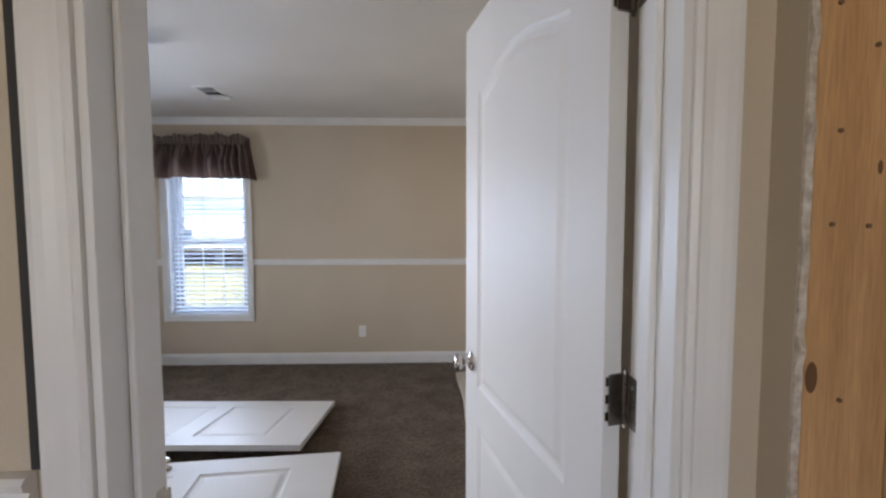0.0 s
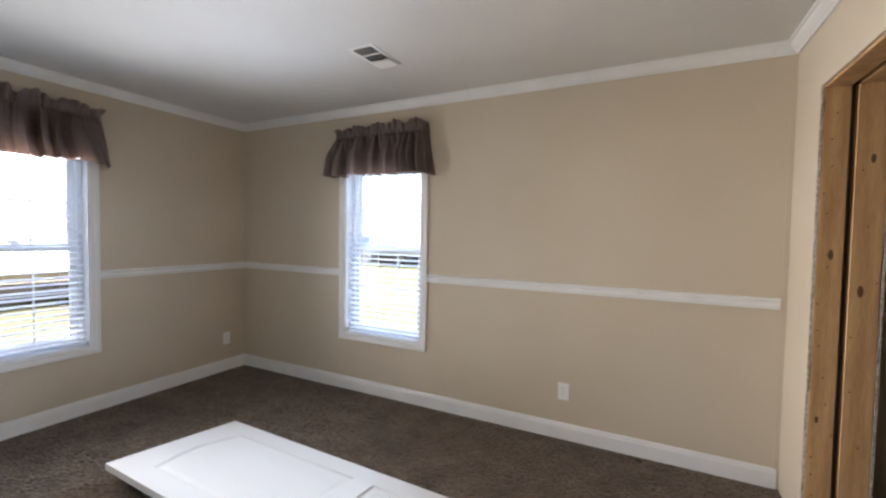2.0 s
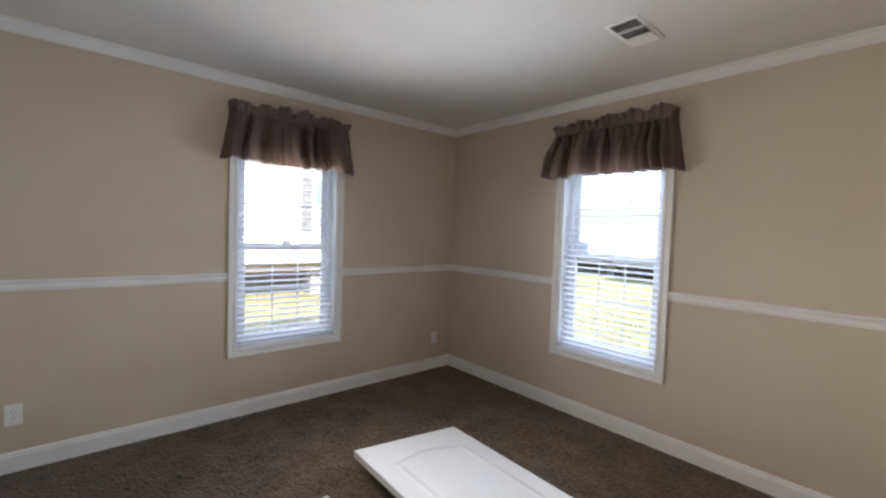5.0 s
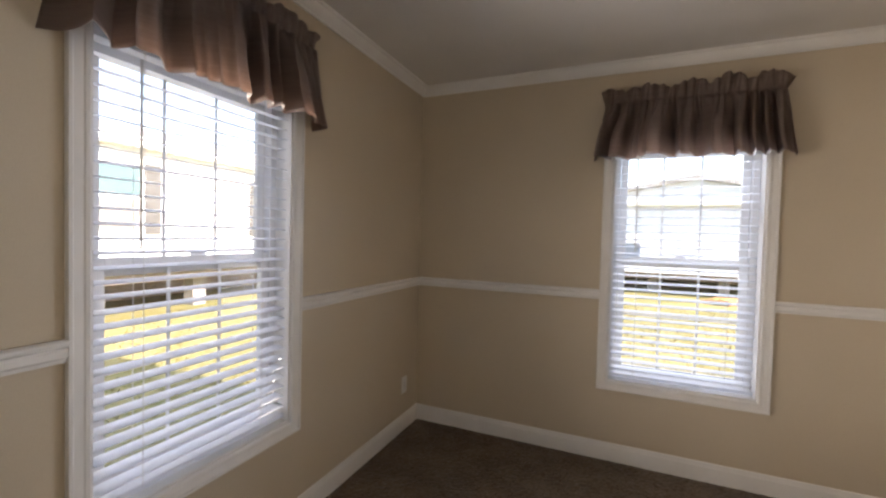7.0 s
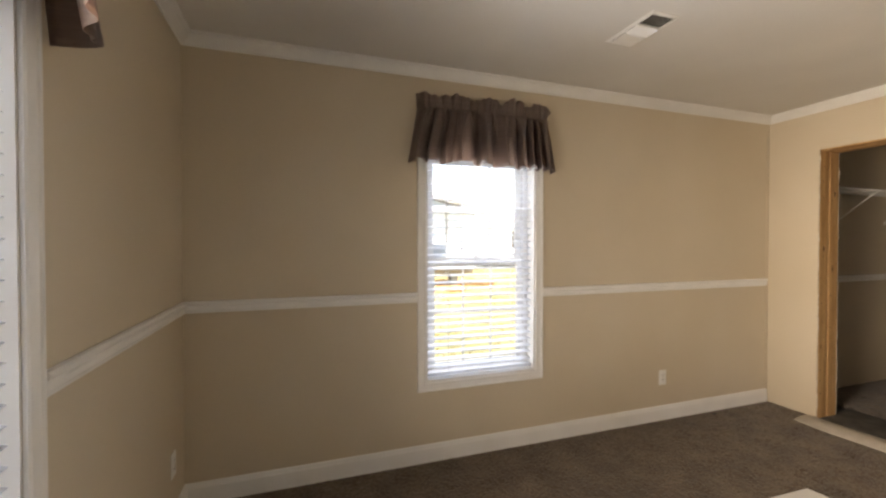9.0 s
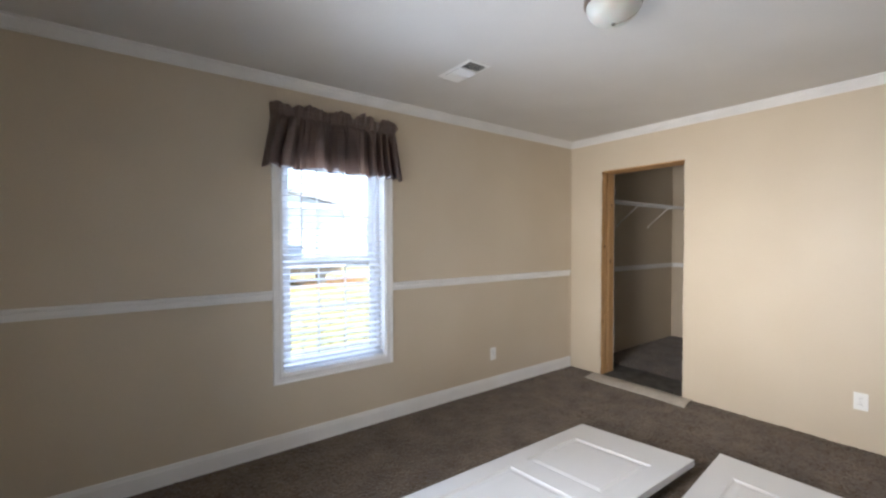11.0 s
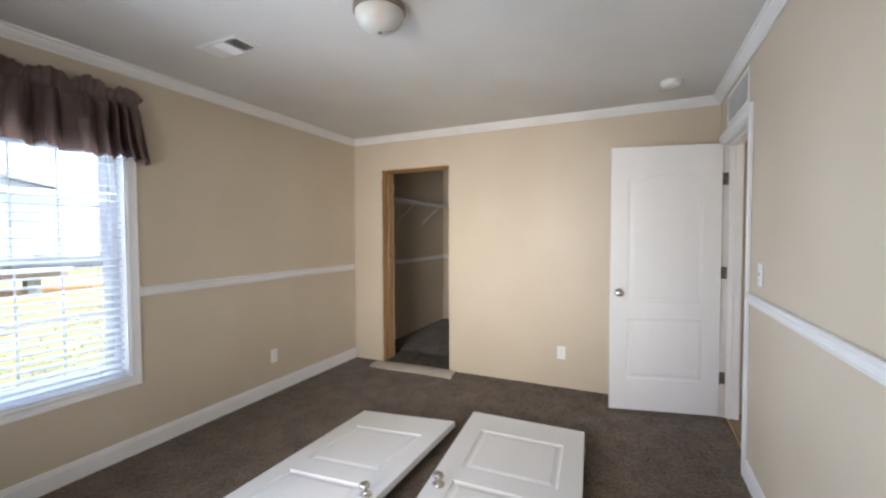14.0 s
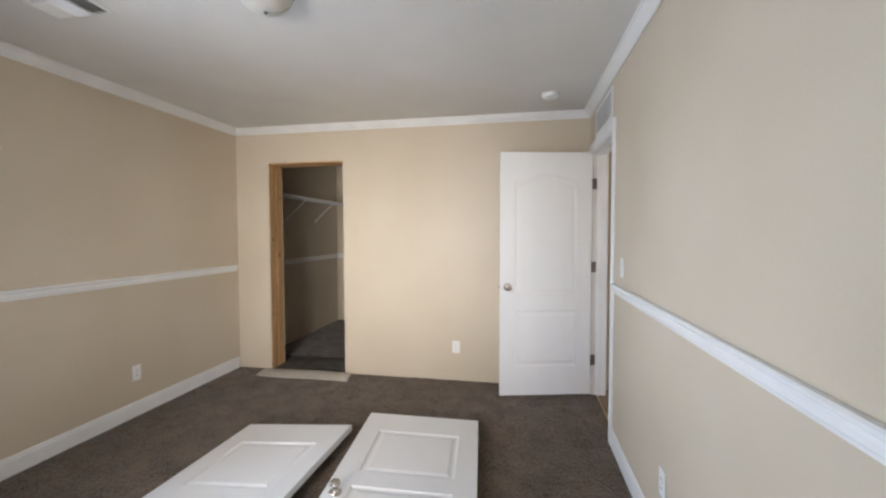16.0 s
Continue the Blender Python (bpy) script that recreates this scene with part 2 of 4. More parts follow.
def sweep(profile, path, closed=False):
    """Sweeps a profile of (out from the wall, height) along a plan path; the room lies to the left of the path."""
    bm = bmesh.new()
    n = len(path)
    rings = []
    for i in range(n):
        p = Vector(path[i])
        a = (p - Vector(path[i - 1])).normalized() if (i > 0 or closed) else None
        b = (Vector(path[(i + 1) % n]) - p).normalized() if (i < n - 1 or closed) else None
        a, b = a or b, b or a
        na, nb = Vector((-a.y, a.x)), Vector((-b.y, b.x))
        mitre = (na + nb) / (1 + na.dot(nb))
        rings.append([bm.verts.new((p.x + mitre.x * o, p.y + mitre.y * o, z)) for o, z in profile])
    k = len(profile)
    for i in range(n if closed else n - 1):
        r, s = rings[i], rings[(i + 1) % n]
        for j in range(k):
            bm.faces.new((r[j], r[(j + 1) % k], s[(j + 1) % k], s[j]))
    if not closed:
        bm.faces.new(rings[0])
        bm.faces.new(rings[-1][::-1])
    return bm


def slab_with_holes(u0, u1, z0, z1, d0, d1, holes, along):
    """A wall with thickness from d0 to d1 and openings (u0, u1, z0, z1) right through it; along is 'x' or 'y'."""
    us = sorted({u0, u1, *[h[0] for h in holes], *[h[1] for h in holes]})
    zs = sorted({z0, z1, *[h[2] for h in holes], *[h[3] for h in holes]})
    us, zs = [u for u in us if u0 <= u <= u1], [z for z in zs if z0 <= z <= z1]

    def solid(i, j):
        if not (0 <= i < len(us) - 1 and 0 <= j < len(zs) - 1):
            return False
        cu, cz = (us[i] + us[i + 1]) / 2, (zs[j] + zs[j + 1]) / 2
        return not any(h[0] < cu < h[1] and h[2] < cz < h[3] for h in holes)

    bm, seen = bmesh.new(), {}

    def v(u, d, z):
        key = (u, d, z)
        if key not in seen:
            seen[key] = bm.verts.new((u, d, z) if along == "x" else (d, u, z))
        return seen[key]

    for i in range(len(us) - 1):
        for j in range(len(zs) - 1):
            if not solid(i, j):
                continue
            a, b, c, e = us[i], us[i + 1], zs[j], zs[j + 1]
            for d in (d0, d1):
                bm.faces.new((v(a, d, c), v(b, d, c), v(b, d, e), v(a, d, e)))
            for di, dj, p, q in ((-1, 0, (a, c), (a, e)), (1, 0, (b, c), (b, e)), (0, -1, (a, c), (b, c)), (0, 1, (a, e), (b, e))):
                if not solid(i + di, j + dj):
                    bm.faces.new((v(p[0], d0, p[1]), v(q[0], d0, q[1]), v(q[0], d1, q[1]), v(p[0], d1, p[1])))
    return bm


def structure(name, bm, material, label="", category=""):
    return tagged(mesh_object(name, bm, material), label, category, kind="structure")


# ---------------------------------------------------------------- shell
win_n = (WIN_N - WIN_HALF, WIN_N + WIN_HALF, WIN_BOT, WIN_TOP)
win_w = (WIN_W - WIN_HALF, WIN_W + WIN_HALF, WIN_BOT, WIN_TOP)
structure("wall_north", slab_with_holes(XW - WALL, XB + WALL, -0.02, ZC, YN, YN + WALL, [win_n], "x"), M_WALL, "beige vinyl-covered wall with one window", "wall")
structure("wall_west", slab_with_holes(HALL_S - WALL, YN, -0.02, ZC, XW - WALL, XW, [win_w], "y"), M_WALL, "beige vinyl-covered wall with one window", "wall")
structure("wall_south", slab_with_holes(XW, XE, -0.02, ZC, YH, YS, [(DOOR0, DOOR1, -0.02, DOORZ)], "x"), M_WALL, "beige wall with a doorway to the hall", "wall")
structure("wall_east", slab_with_holes(HALL_S, YN, -0.02, ZC, XE, XE + 0.0125, [(CLO0, CLO1, -0.02, CLOZ), (-0.55, 0.402, -0.02, 2.1)], "y"), M_WALL, "beige wallboard with a torn-out closet opening", "wall")
structure("wall_closet_front", slab_with_holes(HALL_S, YN, -0.02, ZC, XE2 - 0.0125, XE2, [(CLO0, CLO1, -0.02, CLOZ)], "y"), M_WALL, "beige wallboard on the closet side", "wall")
structure("wall_closet_back", boxm(XB, XB + WALL, 0.9, YN, -0.02, ZC), M_WALL, "plain beige closet back wall", "wall")
# out of view, set far south so less light stays in the closet
structure("wall_closet_side", boxm(XE2, XB + WALL, 0.75, 0.9, -0.02, ZC), M_WALL, "unseen plain beige wall, set back to darken the closet", "wall")
structure("wall_hall_west", boxm(HALL_W - 0.1, HALL_W, HALL_S, YH, -0.02, ZC), M_WALL, "plain hall end wall", "wall")
# out of view; opening added so daylight reaches the hall
structure("wall_hall_south", slab_with_holes(XW, XE2, -0.02, ZC, HALL_S - WALL, HALL_S, [(-1.9, 0.2, 0.9, 2.25)], "x"), M_WALL, "unseen plain hall wall, opening added to let daylight in", "wall")
structure("ceiling", boxm(XW - WALL, XB + WALL, HALL_S - WALL, YN + WALL, ZC, ZC + 0.12), M_CEIL, "white textured ceiling", "ceiling")
# unseen slab, added to keep sky light out and shade the west lawn
structure("roof", boxm(XW - 0.5, XB + 0.5, HALL_S - 0.5, YN + 0.35, ZC + 0.32, ZC + 0.5), M_SHINGLE, "unseen flat shingle slab, added to shade the lawn", "roof")
structure("wall_foundation", slab_with_holes(XW - WALL, XB + WALL, -0.8, -0.2, HALL_S - WALL, YN + WALL, [], "x"), M_UNDER, "brown skirting under the house", "foundation")
structure("subfloor", boxm(XW, XB, HALL_S, YN, -0.2, -0.02), M_SUB, "dark bare subfloor boards", "floor")
structure("floor_hall", boxm(HALL_W, XE, HALL_S, YH + 0.06, -0.02, -0.004), M_HALLFLOOR, "brown wood-look vinyl hall floor", "floor")
structure("floor_threshold", boxm(XE - 0.03, 0.80, CLO0 + 0.001, CLO1 - 0.001, -0.02, -0.008), M_SUB, "bare dark subfloor in the closet opening", "floor")


def carpet(name, x0, x1, y0, y1, step, label):
    nx, ny = int((x1 - x0) / step) + 1, int((y1 - y0) / step) + 1
    xs, ys = np.meshgrid(np.linspace(x0, x1, nx), np.linspace(y0, y1, ny))
    rng = np.random.default_rng(5)
    jitter = step * 0.35
    z = rng.normal(0, 0.0019, xs.shape) + 0.0012 * np.sin(xs * 9 + 2 * np.sin(ys * 5)) * np.sin(ys * 7)
    co = np.stack([xs + rng.uniform(-jitter, jitter, xs.shape), ys + rng.uniform(-jitter, jitter, xs.shape), z], -1).reshape(-1, 3)
    i = (np.arange(ny - 1)[:, None] * nx + np.arange(nx - 1)).reshape(-1)
    quads = np.stack([i, i + 1, i + nx + 1, i + nx], -1)
    me = bpy.data.meshes.new(name)
    me.from_pydata(co.tolist(), [], quads.tolist())
    me.materials.append(M_CARPET)
    return tagged(new(name, me), label, "carpet", kind="structure")


carpet("floor", XW, XE, YS - 0.06, YN, 0.010, "brown mottled cut-pile bedroom carpet")
carpet("floor_closet", 0.80, XB, 0.9, YN, 0.02, "brown mottled closet carpet with a cut edge")

# ---------------------------------------------------------------- trims
CROWN = [(0, 2.378), (0.010, 2.378), (0.013, 2.386), (0.024, 2.394), (0.040, 2.410), (0.047, 2.423), (0.058, 2.427), (0.058, ZC - 0.0005), (0, ZC - 0.0005)]
RAIL = [(0, 1.000), (0.010, 1.000), (0.012, 1.010), (0.017, 1.016), (0.017, 1.032), (0.012, 1.038), (0.022, 1.046), (0.024, 1.056), (0.018, 1.062), (0, 1.062)]
BASE = [(0, 0.0), (0.013, 0.0), (0.013, 0.085), (0.010, 0.094), (0.008, 0.106), (0.004, 0.112), (0, 0.112)]
e = 0.0015
structure("crown_trim", sweep(CROWN, [(XW + e, YS + e), (XE - e, YS + e), (XE - e, YN - e), (XW + e, YN - e)], True), M_TRIM, "white crown moulding round the ceiling", "crown moulding")
TRIM_OUT = 0.058
structure("chair_rail_west", sweep(RAIL, [(XW + e, WIN_W - WIN_HALF - TRIM_OUT), (XW + e, YS + e), (-0.648, YS + e)]), M_TRIM, "white moulded chair rail round the corner", "chair rail")
structure("chair_rail_corner", sweep(RAIL, [(WIN_N - WIN_HALF - TRIM_OUT, YN - e), (XW + e, YN - e), (XW + e, WIN_W + WIN_HALF + TRIM_OUT)]), M_TRIM, "white moulded chair rail between the windows", "chair rail")
structure("chair_rail_north", sweep(RAIL, [(XE - 0.03, YN - e), (WIN_N + WIN_HALF + TRIM_OUT, YN - e)]), M_TRIM, "white moulded chair rail under eye level", "chair rail")
structure("chair_rail_closet", sweep(RAIL, [(XB - e, 1.0), (XB - e, YN - e), (XE2 + 0.01, YN - e)]), M_TRIM, "white chair rail inside the closet", "chair rail")
structure("chair_rail_hall", sweep(RAIL, [(-0.66, YH - e), (HALL_W + 0.05, YH - e)]), M_TRIM, "white chair rail in the hall", "chair rail")
structure("baseboard", sweep(BASE, [(XE - 0.012, YN - e), (XW + e, YN - e), (XW + e, YS + e), (-0.648, YS + e)]), M_TRIM, "white baseboard along the carpet", "baseboard")
structure("corner_trim", boxm(XE - 0.026, XE - 0.001, YN - 0.006, YN - 0.001, 0.0, 2.378), M_WALL, "thin beige batten in the wall corner", "trim")

# ---------------------------------------------------------------- windows: local x along the wall, y out of the room, z up
def ring(bm, x0, x1, z0, z1, w, y0, y1, bevel=0.002):
    add_box(bm, x0, x0 + w, y0, y1, z0, z1, bevel)
    add_box(bm, x1 - w, x1, y0, y1, z0, z1, bevel)
    add_box(bm, x0 + w, x1 - w, y0, y1, z0, z0 + w, bevel)
    add_box(bm, x0 + w, x1 - w, y0, y1, z1 - w, z1, bevel)
    return bm


def picture_trim(h, z0, z1, w):
    """Flat casing with an eased inner bead, mitred round the opening."""
    prof = [(0.0, 0.0), (0.0, -0.010), (0.006, -0.014), (0.016, -0.014), (0.020, -0.011), (w - 0.014, -0.013), (w - 0.010, -0.018), (w - 0.002, -0.018), (w, -0.014), (w, 0.0)]
    bm = bmesh.new()
    rings = []
    for sx, sz in ((-1, 0), (1, 0), (1, 1), (-1, 1)):
        rings.append([bm.verts.new((sx * (h + o), y - 0.0005, (z1 + o) if sz else (z0 - o))) for o, y in prof])
    k = len(prof)
    for i in range(4):
        r, s = rings[i], rings[(i + 1) % 4]
        for j in range(k):
            bm.faces.new((r[j], r[(j + 1) % k], s[(j + 1) % k], s[j]))
    return bm


def window(name, m):
    w = base(name, m, "white vinyl double-hung window with a colonial grid", "window", kind="structure")
    h, z0, z1, mid = WIN_HALF, WIN_BOT, WIN_TOP, 1.238
    part("casing", picture_trim(h, z0, z1, TRIM_OUT), M_TRIM, w)
    lin = bmesh.new()
    t = 0.008
    add_box(lin, -h + 0.0005, -h + t, 0.0, WALL, z0, z1)
    add_box(lin, h - t, h - 0.0005, 0.0, WALL, z0, z1)
    add_box(lin, -h + t, h - t, 0.0, WALL, z0 + 0.0005, z0 + t)
    add_box(lin, -h + t, h - t, 0.0, WALL, z1 - t, z1 - 0.0005)
    part("reveal", lin, M_TRIM, w)
    part("window_frame", ring(bmesh.new(), -h + t, h - t, z0 + t, z1 - t, 0.034, 0.086, 0.150), M_VINYL, w)
    a, b = -h + 0.044, h - 0.044
    for label, lo, hi, y in (("lower_sash", z0 + 0.044, mid + 0.032, 0.092), ("upper_sash", mid - 0.028, z1 - 0.044, 0.120)):
        s = part(label, ring(bmesh.new(), a, b, lo, hi, 0.040, y, y + 0.026), M_VINYL, w)
        gx0, gx1, gz0, gz1 = a + 0.038, b - 0.038, lo + 0.038, hi - 0.038
        pane = part("pane", boxm(gx0, gx1, y + 0.011, y + 0.015, gz0, gz1), M_GLASS, s)
        pane.visible_shadow = False
        for k in (1, 2):
            x = gx0 + (gx1 - gx0) * k / 3
            part("muntin", boxm(x - 0.006, x + 0.006, y + 0.005, y + 0.010, gz0 + 0.001, gz1 - 0.001, bevel=0.0015), M_VINYL, s)
        zc = (gz0 + gz1) / 2
        part("muntin", boxm(gx0 + 0.001, gx1 - 0.001, y + 0.0045, y + 0.0095, zc - 0.006, zc + 0.006, bevel=0.0015), M_VINYL, s)
    part("sash_lock", boxm(-0.03, 0.03, 0.080, 0.092, mid + 0.033, mid + 0.047, bevel=0.004), M_VINYL, w)
    return w


def slat_mesh(length):
    bm = bmesh.new()
    n = 6
    top = [[bm.verts.new((x, -0.025 + 0.05 * k / n, 0.0025 * math.sin(math.pi * k / n) + 0.0014)) for k in range(n + 1)] for x in (-length, length)]
    bot = [[bm.verts.new((x, -0.025 + 0.05 * k / n, 0.0025 * math.sin(math.pi * k / n) - 0.0014)) for k in range(n + 1)] for x in (-length, length)]
    for k in range(n):
        bm.faces.new((top[0][k], top[1][k], top[1][k + 1], top[0][k + 1]))
        bm.faces.new((bot[0][k + 1], bot[1][k + 1], bot[1][k], bot[0][k]))
    for k in (0, n):
        bm.faces.new((top[0][k], bot[0][k], bot[1][k], top[1][k]))
    for s in (0, 1):
        bm.faces.new(top[s] + bot[s][::-1])
    bmesh.ops.recalc_face_normals(bm, faces=bm.faces)
    me = bpy.data.meshes.new("slat")
    bm.to_mesh(me)
    bm.free()
    me.materials.append(M_SLAT)
    return me


SLAT = slat_mesh(WIN_HALF - 0.018)


def blind(m, label):
    b = base("window_blind", m, label, "window blind", "open window blinds")
    h, yc = WIN_HALF - 0.016, 0.040
    part("headrail", boxm(-h, h, yc - 0.027, yc + 0.027, 1.905, 1.957, bevel=0.003), M_SLAT, b)
    part("bottom_rail", boxm(-h, h, yc - 0.025, yc + 0.025, WIN_BOT + 0.026, WIN_BOT + 0.046, bevel=0.004), M_SLAT, b)
    rng = random.Random(3)
    z = WIN_BOT + 0.080
    while z < 1.89:
        share("slat", SLAT, b, pose(rng.uniform(-0.0015, 0.0015), yc + rng.uniform(-0.001, 0.001), z + rng.uniform(-0.0012, 0.0012), 8.0 + rng.uniform(-1.2, 1.2), rng.uniform(-0.12, 0.12), 0))
        z += 0.0443
    for x in (-0.235, 0.235):
        for y in (yc - 0.027, yc + 0.027):
            part("ladder_cord", boxm(x - 0.0009, x + 0.0009, y - 0.0009, y + 0.0009, WIN_BOT + 0.04, 1.91), M_CORD, b)
    part("tilt_wand", add_cyl(bmesh.new(), 0.0042, 0.0042, 0.58, pose(-0.25, yc - 0.038, 1.59), 8), M_WAND, b, "thin plastic tilt wand")
    return b


def valance(m, label, seed):
    """Gathered rod-pocket valance: small tucks at the rod that open into broad soft folds, and a ruffled heading."""
    v = base("window_valance", m, label, "curtain valance", "window valances")
    half, zrod, ztop, zbot = 0.447, 2.190, 2.258, 1.850
    n = 300

    def wave(u, freq, k):
        return noise.noise(Vector((u * freq + 13.7 * seed, 3.1 * k + seed, 0.37 * k)))

    def pleat(u, freq, k, uneven):
        """Soft uneven pleats, 0 in the valleys to 1 on the crests."""
        p = math.sin(2 * math.pi * (freq * u + uneven * wave(u, freq * 0.45, k)) + 2.1 * k + seed)
        return (0.5 + 0.5 * p) ** 0.55 * (0.8 + 0.7 * wave(u, freq * 0.6, k + 20))

    rows = [0.0, 0.03, 0.06, 0.09, 0.12, 0.145, 0.165, 0.185, 0.205, 0.23, 0.27, 0.32, 0.38, 0.45, 0.53, 0.62, 0.71, 0.80, 0.88, 0.95, 1.0]
    bm = bmesh.new()
    grid = []
    for r in rows:
        line = []
        for k in range(n + 1):
            u = -half + 2 * half * k / n
            z = ztop + (zbot - ztop) * r
            head = max(0.0, (0.165 - r) / 0.165)
            g = max(0.0, (r - 0.205) / 0.795)
            lean = u + 0.035 * g * wave(u, 5.0, 1) + 0.010 * math.sin(5 * r + seed)
            tuck = pleat(u, 27.0, 2, 0.9) - 0.4
            turn = 2 * math.pi * (8.6 * lean + 2.3 * wave(lean, 3.4, 3)) + seed
            turn2 = 2 * math.pi * (21.0 * lean + 1.0 * wave(lean, 9.0, 4))
            size = min(1.7, max(0.2, 0.95 + 1.7 * wave(lean, 4.5, 9)))
            broad = 1.0 - 1.75 * abs(math.cos(0.5 * turn)) ** 3.2
            if head > 0:
                out = 0.084 + 0.030 * head * (pleat(u, 17.0, 5, 0.9) - 0.3) + 0.010 * tuck
                z += head * (0.048 * (pleat(u, 5.0, 6, 0.9) - 0.45) + 0.018 * (pleat(u, 19.0, 7, 0.9) - 0.4))
            elif r <= 0.205:
                out = 0.082 + 0.010 * tuck
            else:
                fade = max(0.0, 1.0 - 1.3 * g)
                open_up = min(1.0, 0.25 + 1.5 * g)
                out = 0.094 + 0.024 * fade * tuck + open_up * (0.048 * size * broad + 0.010 * math.sin(turn2)) + 0.010 * g
                z += g * (0.030 * wave(u, 3.2, 8) + 0.003 * broad)
            side = min(1.0, 2.2 * g) * (0.0175 * size * math.cos(turn) + 0.004 * math.cos(turn2))
            flare = 1 + 0.125 * g ** 1.1
            edge = max(0.0, (abs(u) - (half - 0.030)) / 0.030)
            wrap = 1 - 0.96 * edge ** 2 * (1 - 0.75 * head)
            x = u * flare + side * (1 - edge) + math.copysign(0.022 * head * edge, u)
            line.append(bm.verts.new((x, -max(0.004, max(out, 0.066 - 0.020 * min(1.0, 3 * g)) * wrap), z)))
        grid.append(line)
    for a, b in zip(grid, grid[1:]):
        for k in range(n):
            bm.faces.new((a[k], a[k + 1], b[k + 1], b[k]))
    ob = part("cloth", bm, M_CLOTH, v, smooth=True)
    sol = ob.modifiers.new("thickness", "SOLIDIFY")
    sol.thickness, sol.offset = 0.0016, 0.0
    rod = bmesh.new()
    add_box(rod, -half + 0.03, half - 0.03, -0.064, -0.058, zrod - 0.012, zrod + 0.012)
    add_box(rod, -half + 0.03, -half + 0.036, -0.058, -0.001, zrod - 0.012, zrod + 0.012)
    add_box(rod, half - 0.036, half - 0.03, -0.058, -0.001, zrod - 0.012, zrod + 0.012)
    part("curtain_rod", rod, M_PLATE, v, "white flat curtain rod")
    return v


NORTH = pose(WIN_N, YN, 0)
WEST = pose(XW, WIN_W, 0, 0, 0, 90)
north_window = window("window_1", NORTH)
part("sticker", boxm(-0.300, -0.216, 0.1287, 0.1302, 1.256, 1.356), M_PAPER, north_window, "pale grey label on the glass")
window("window_2", WEST)
blind(NORTH, "white two-inch slat blind, lowered and open, in the north window")
blind(WEST, "white two-inch slat blind, lowered and open, in the west window")
valance(NORTH, "gathered brown taupe valance above a white window", 4)
valance(WEST, "gathered brown taupe valance, lit through at its hem", 11)

# ---------------------------------------------------------------- doors: local x from the hinge edge, y through the leaf, z up
DW, DH, DT = 0.770, 2.030, 0.035
STILE = 0.122


def panel_outline(low, high, rise, d, n=16):
    x0, x1 = STILE + d, DW - STILE - d
    pts = [(x0, low + d), (x1, low + d)]
    for k in range(n + 1):
        u = k / n
        bow = rise * math.sin(math.pi * u) ** 1.3 if rise else 0.0
        pts.append((x1 + (x0 - x1) * u, high - d + bow))
    return pts


PANELS = [(0.245, 0.715, 0.0), (0.845, 1.795, 0.055)]


def leaf_mesh():
    bm = bmesh.new()

    def face(y, side):
        def q(pts):
            f = bm.faces.new([bm.verts.new((x, y, z)) for x, z in pts])
            return f
        q([(0, 0), (STILE, 0), (STILE, DH), (0, DH)])
        q([(DW - STILE, 0), (DW, 0), (DW, DH), (DW - STILE, DH)])
        q([(STILE, 0), (DW - STILE, 0), (DW - STILE, PANELS[0][0]), (STILE, PANELS[0][0])])
        q([(STILE, PANELS[0][1]), (DW - STILE, PANELS[0][1]), (DW - STILE, PANELS[1][0]), (STILE, PANELS[1][0])])
        arch = panel_outline(*PANELS[1], 0.0)[2:]
        for a, b in zip(arch, arch[1:]):
            q([(a[0], a[1]), (a[0], DH), (b[0], DH), (b[0], b[1])])
        for low, high, rise in PANELS:
            loops = []
            for d, deep in ((0.0, 0.0), (0.006, 0.005), (0.014, 0.0075), (0.026, 0.0075), (0.040, 0.0035), (0.046, 0.0022)):
                loops.append([bm.verts.new((x, y + side * deep, z)) for x, z in panel_outline(low, high, rise, d)])
            for a, b in zip(loops, loops[1:]):
                for k in range(len(a)):
                    j = (k + 1) % len(a)
                    bm.faces.new((a[k], a[j], b[j], b[k]))
            bm.faces.new(loops[-1])

    face(0.0, 1)
    face(DT, -1)
    c = [(0, 0), (DW, 0), (DW, DH), (0, DH)]
    for k in range(4):
        (xa, za), (xb, zb) = c[k], c[(k + 1) % 4]
        bm.faces.new([bm.verts.new(p) for p in ((xa, 0, za), (xb, 0, zb), (xb, DT, zb), (xa, DT, za))])
    bmesh.ops.remove_doubles(bm, verts=bm.verts, dist=0.00005)
    return bm


def knob_bm(y, side):
    prof = [(0, 0.0), (0.033, 0.0), (0.033, 0.003), (0.029, 0.007), (0.014, 0.010), (0.0115, 0.014), (0.0115, 0.030), (0.016, 0.034), (0.0245, 0.039), (0.0275, 0.047), (0.0265, 0.055), (0.021, 0.061), (0.012, 0.0635), (0, 0.064)]
    return lathe(prof, 28, pose(DW - 0.062, y, 0.915, 90 * side, 0, 0))


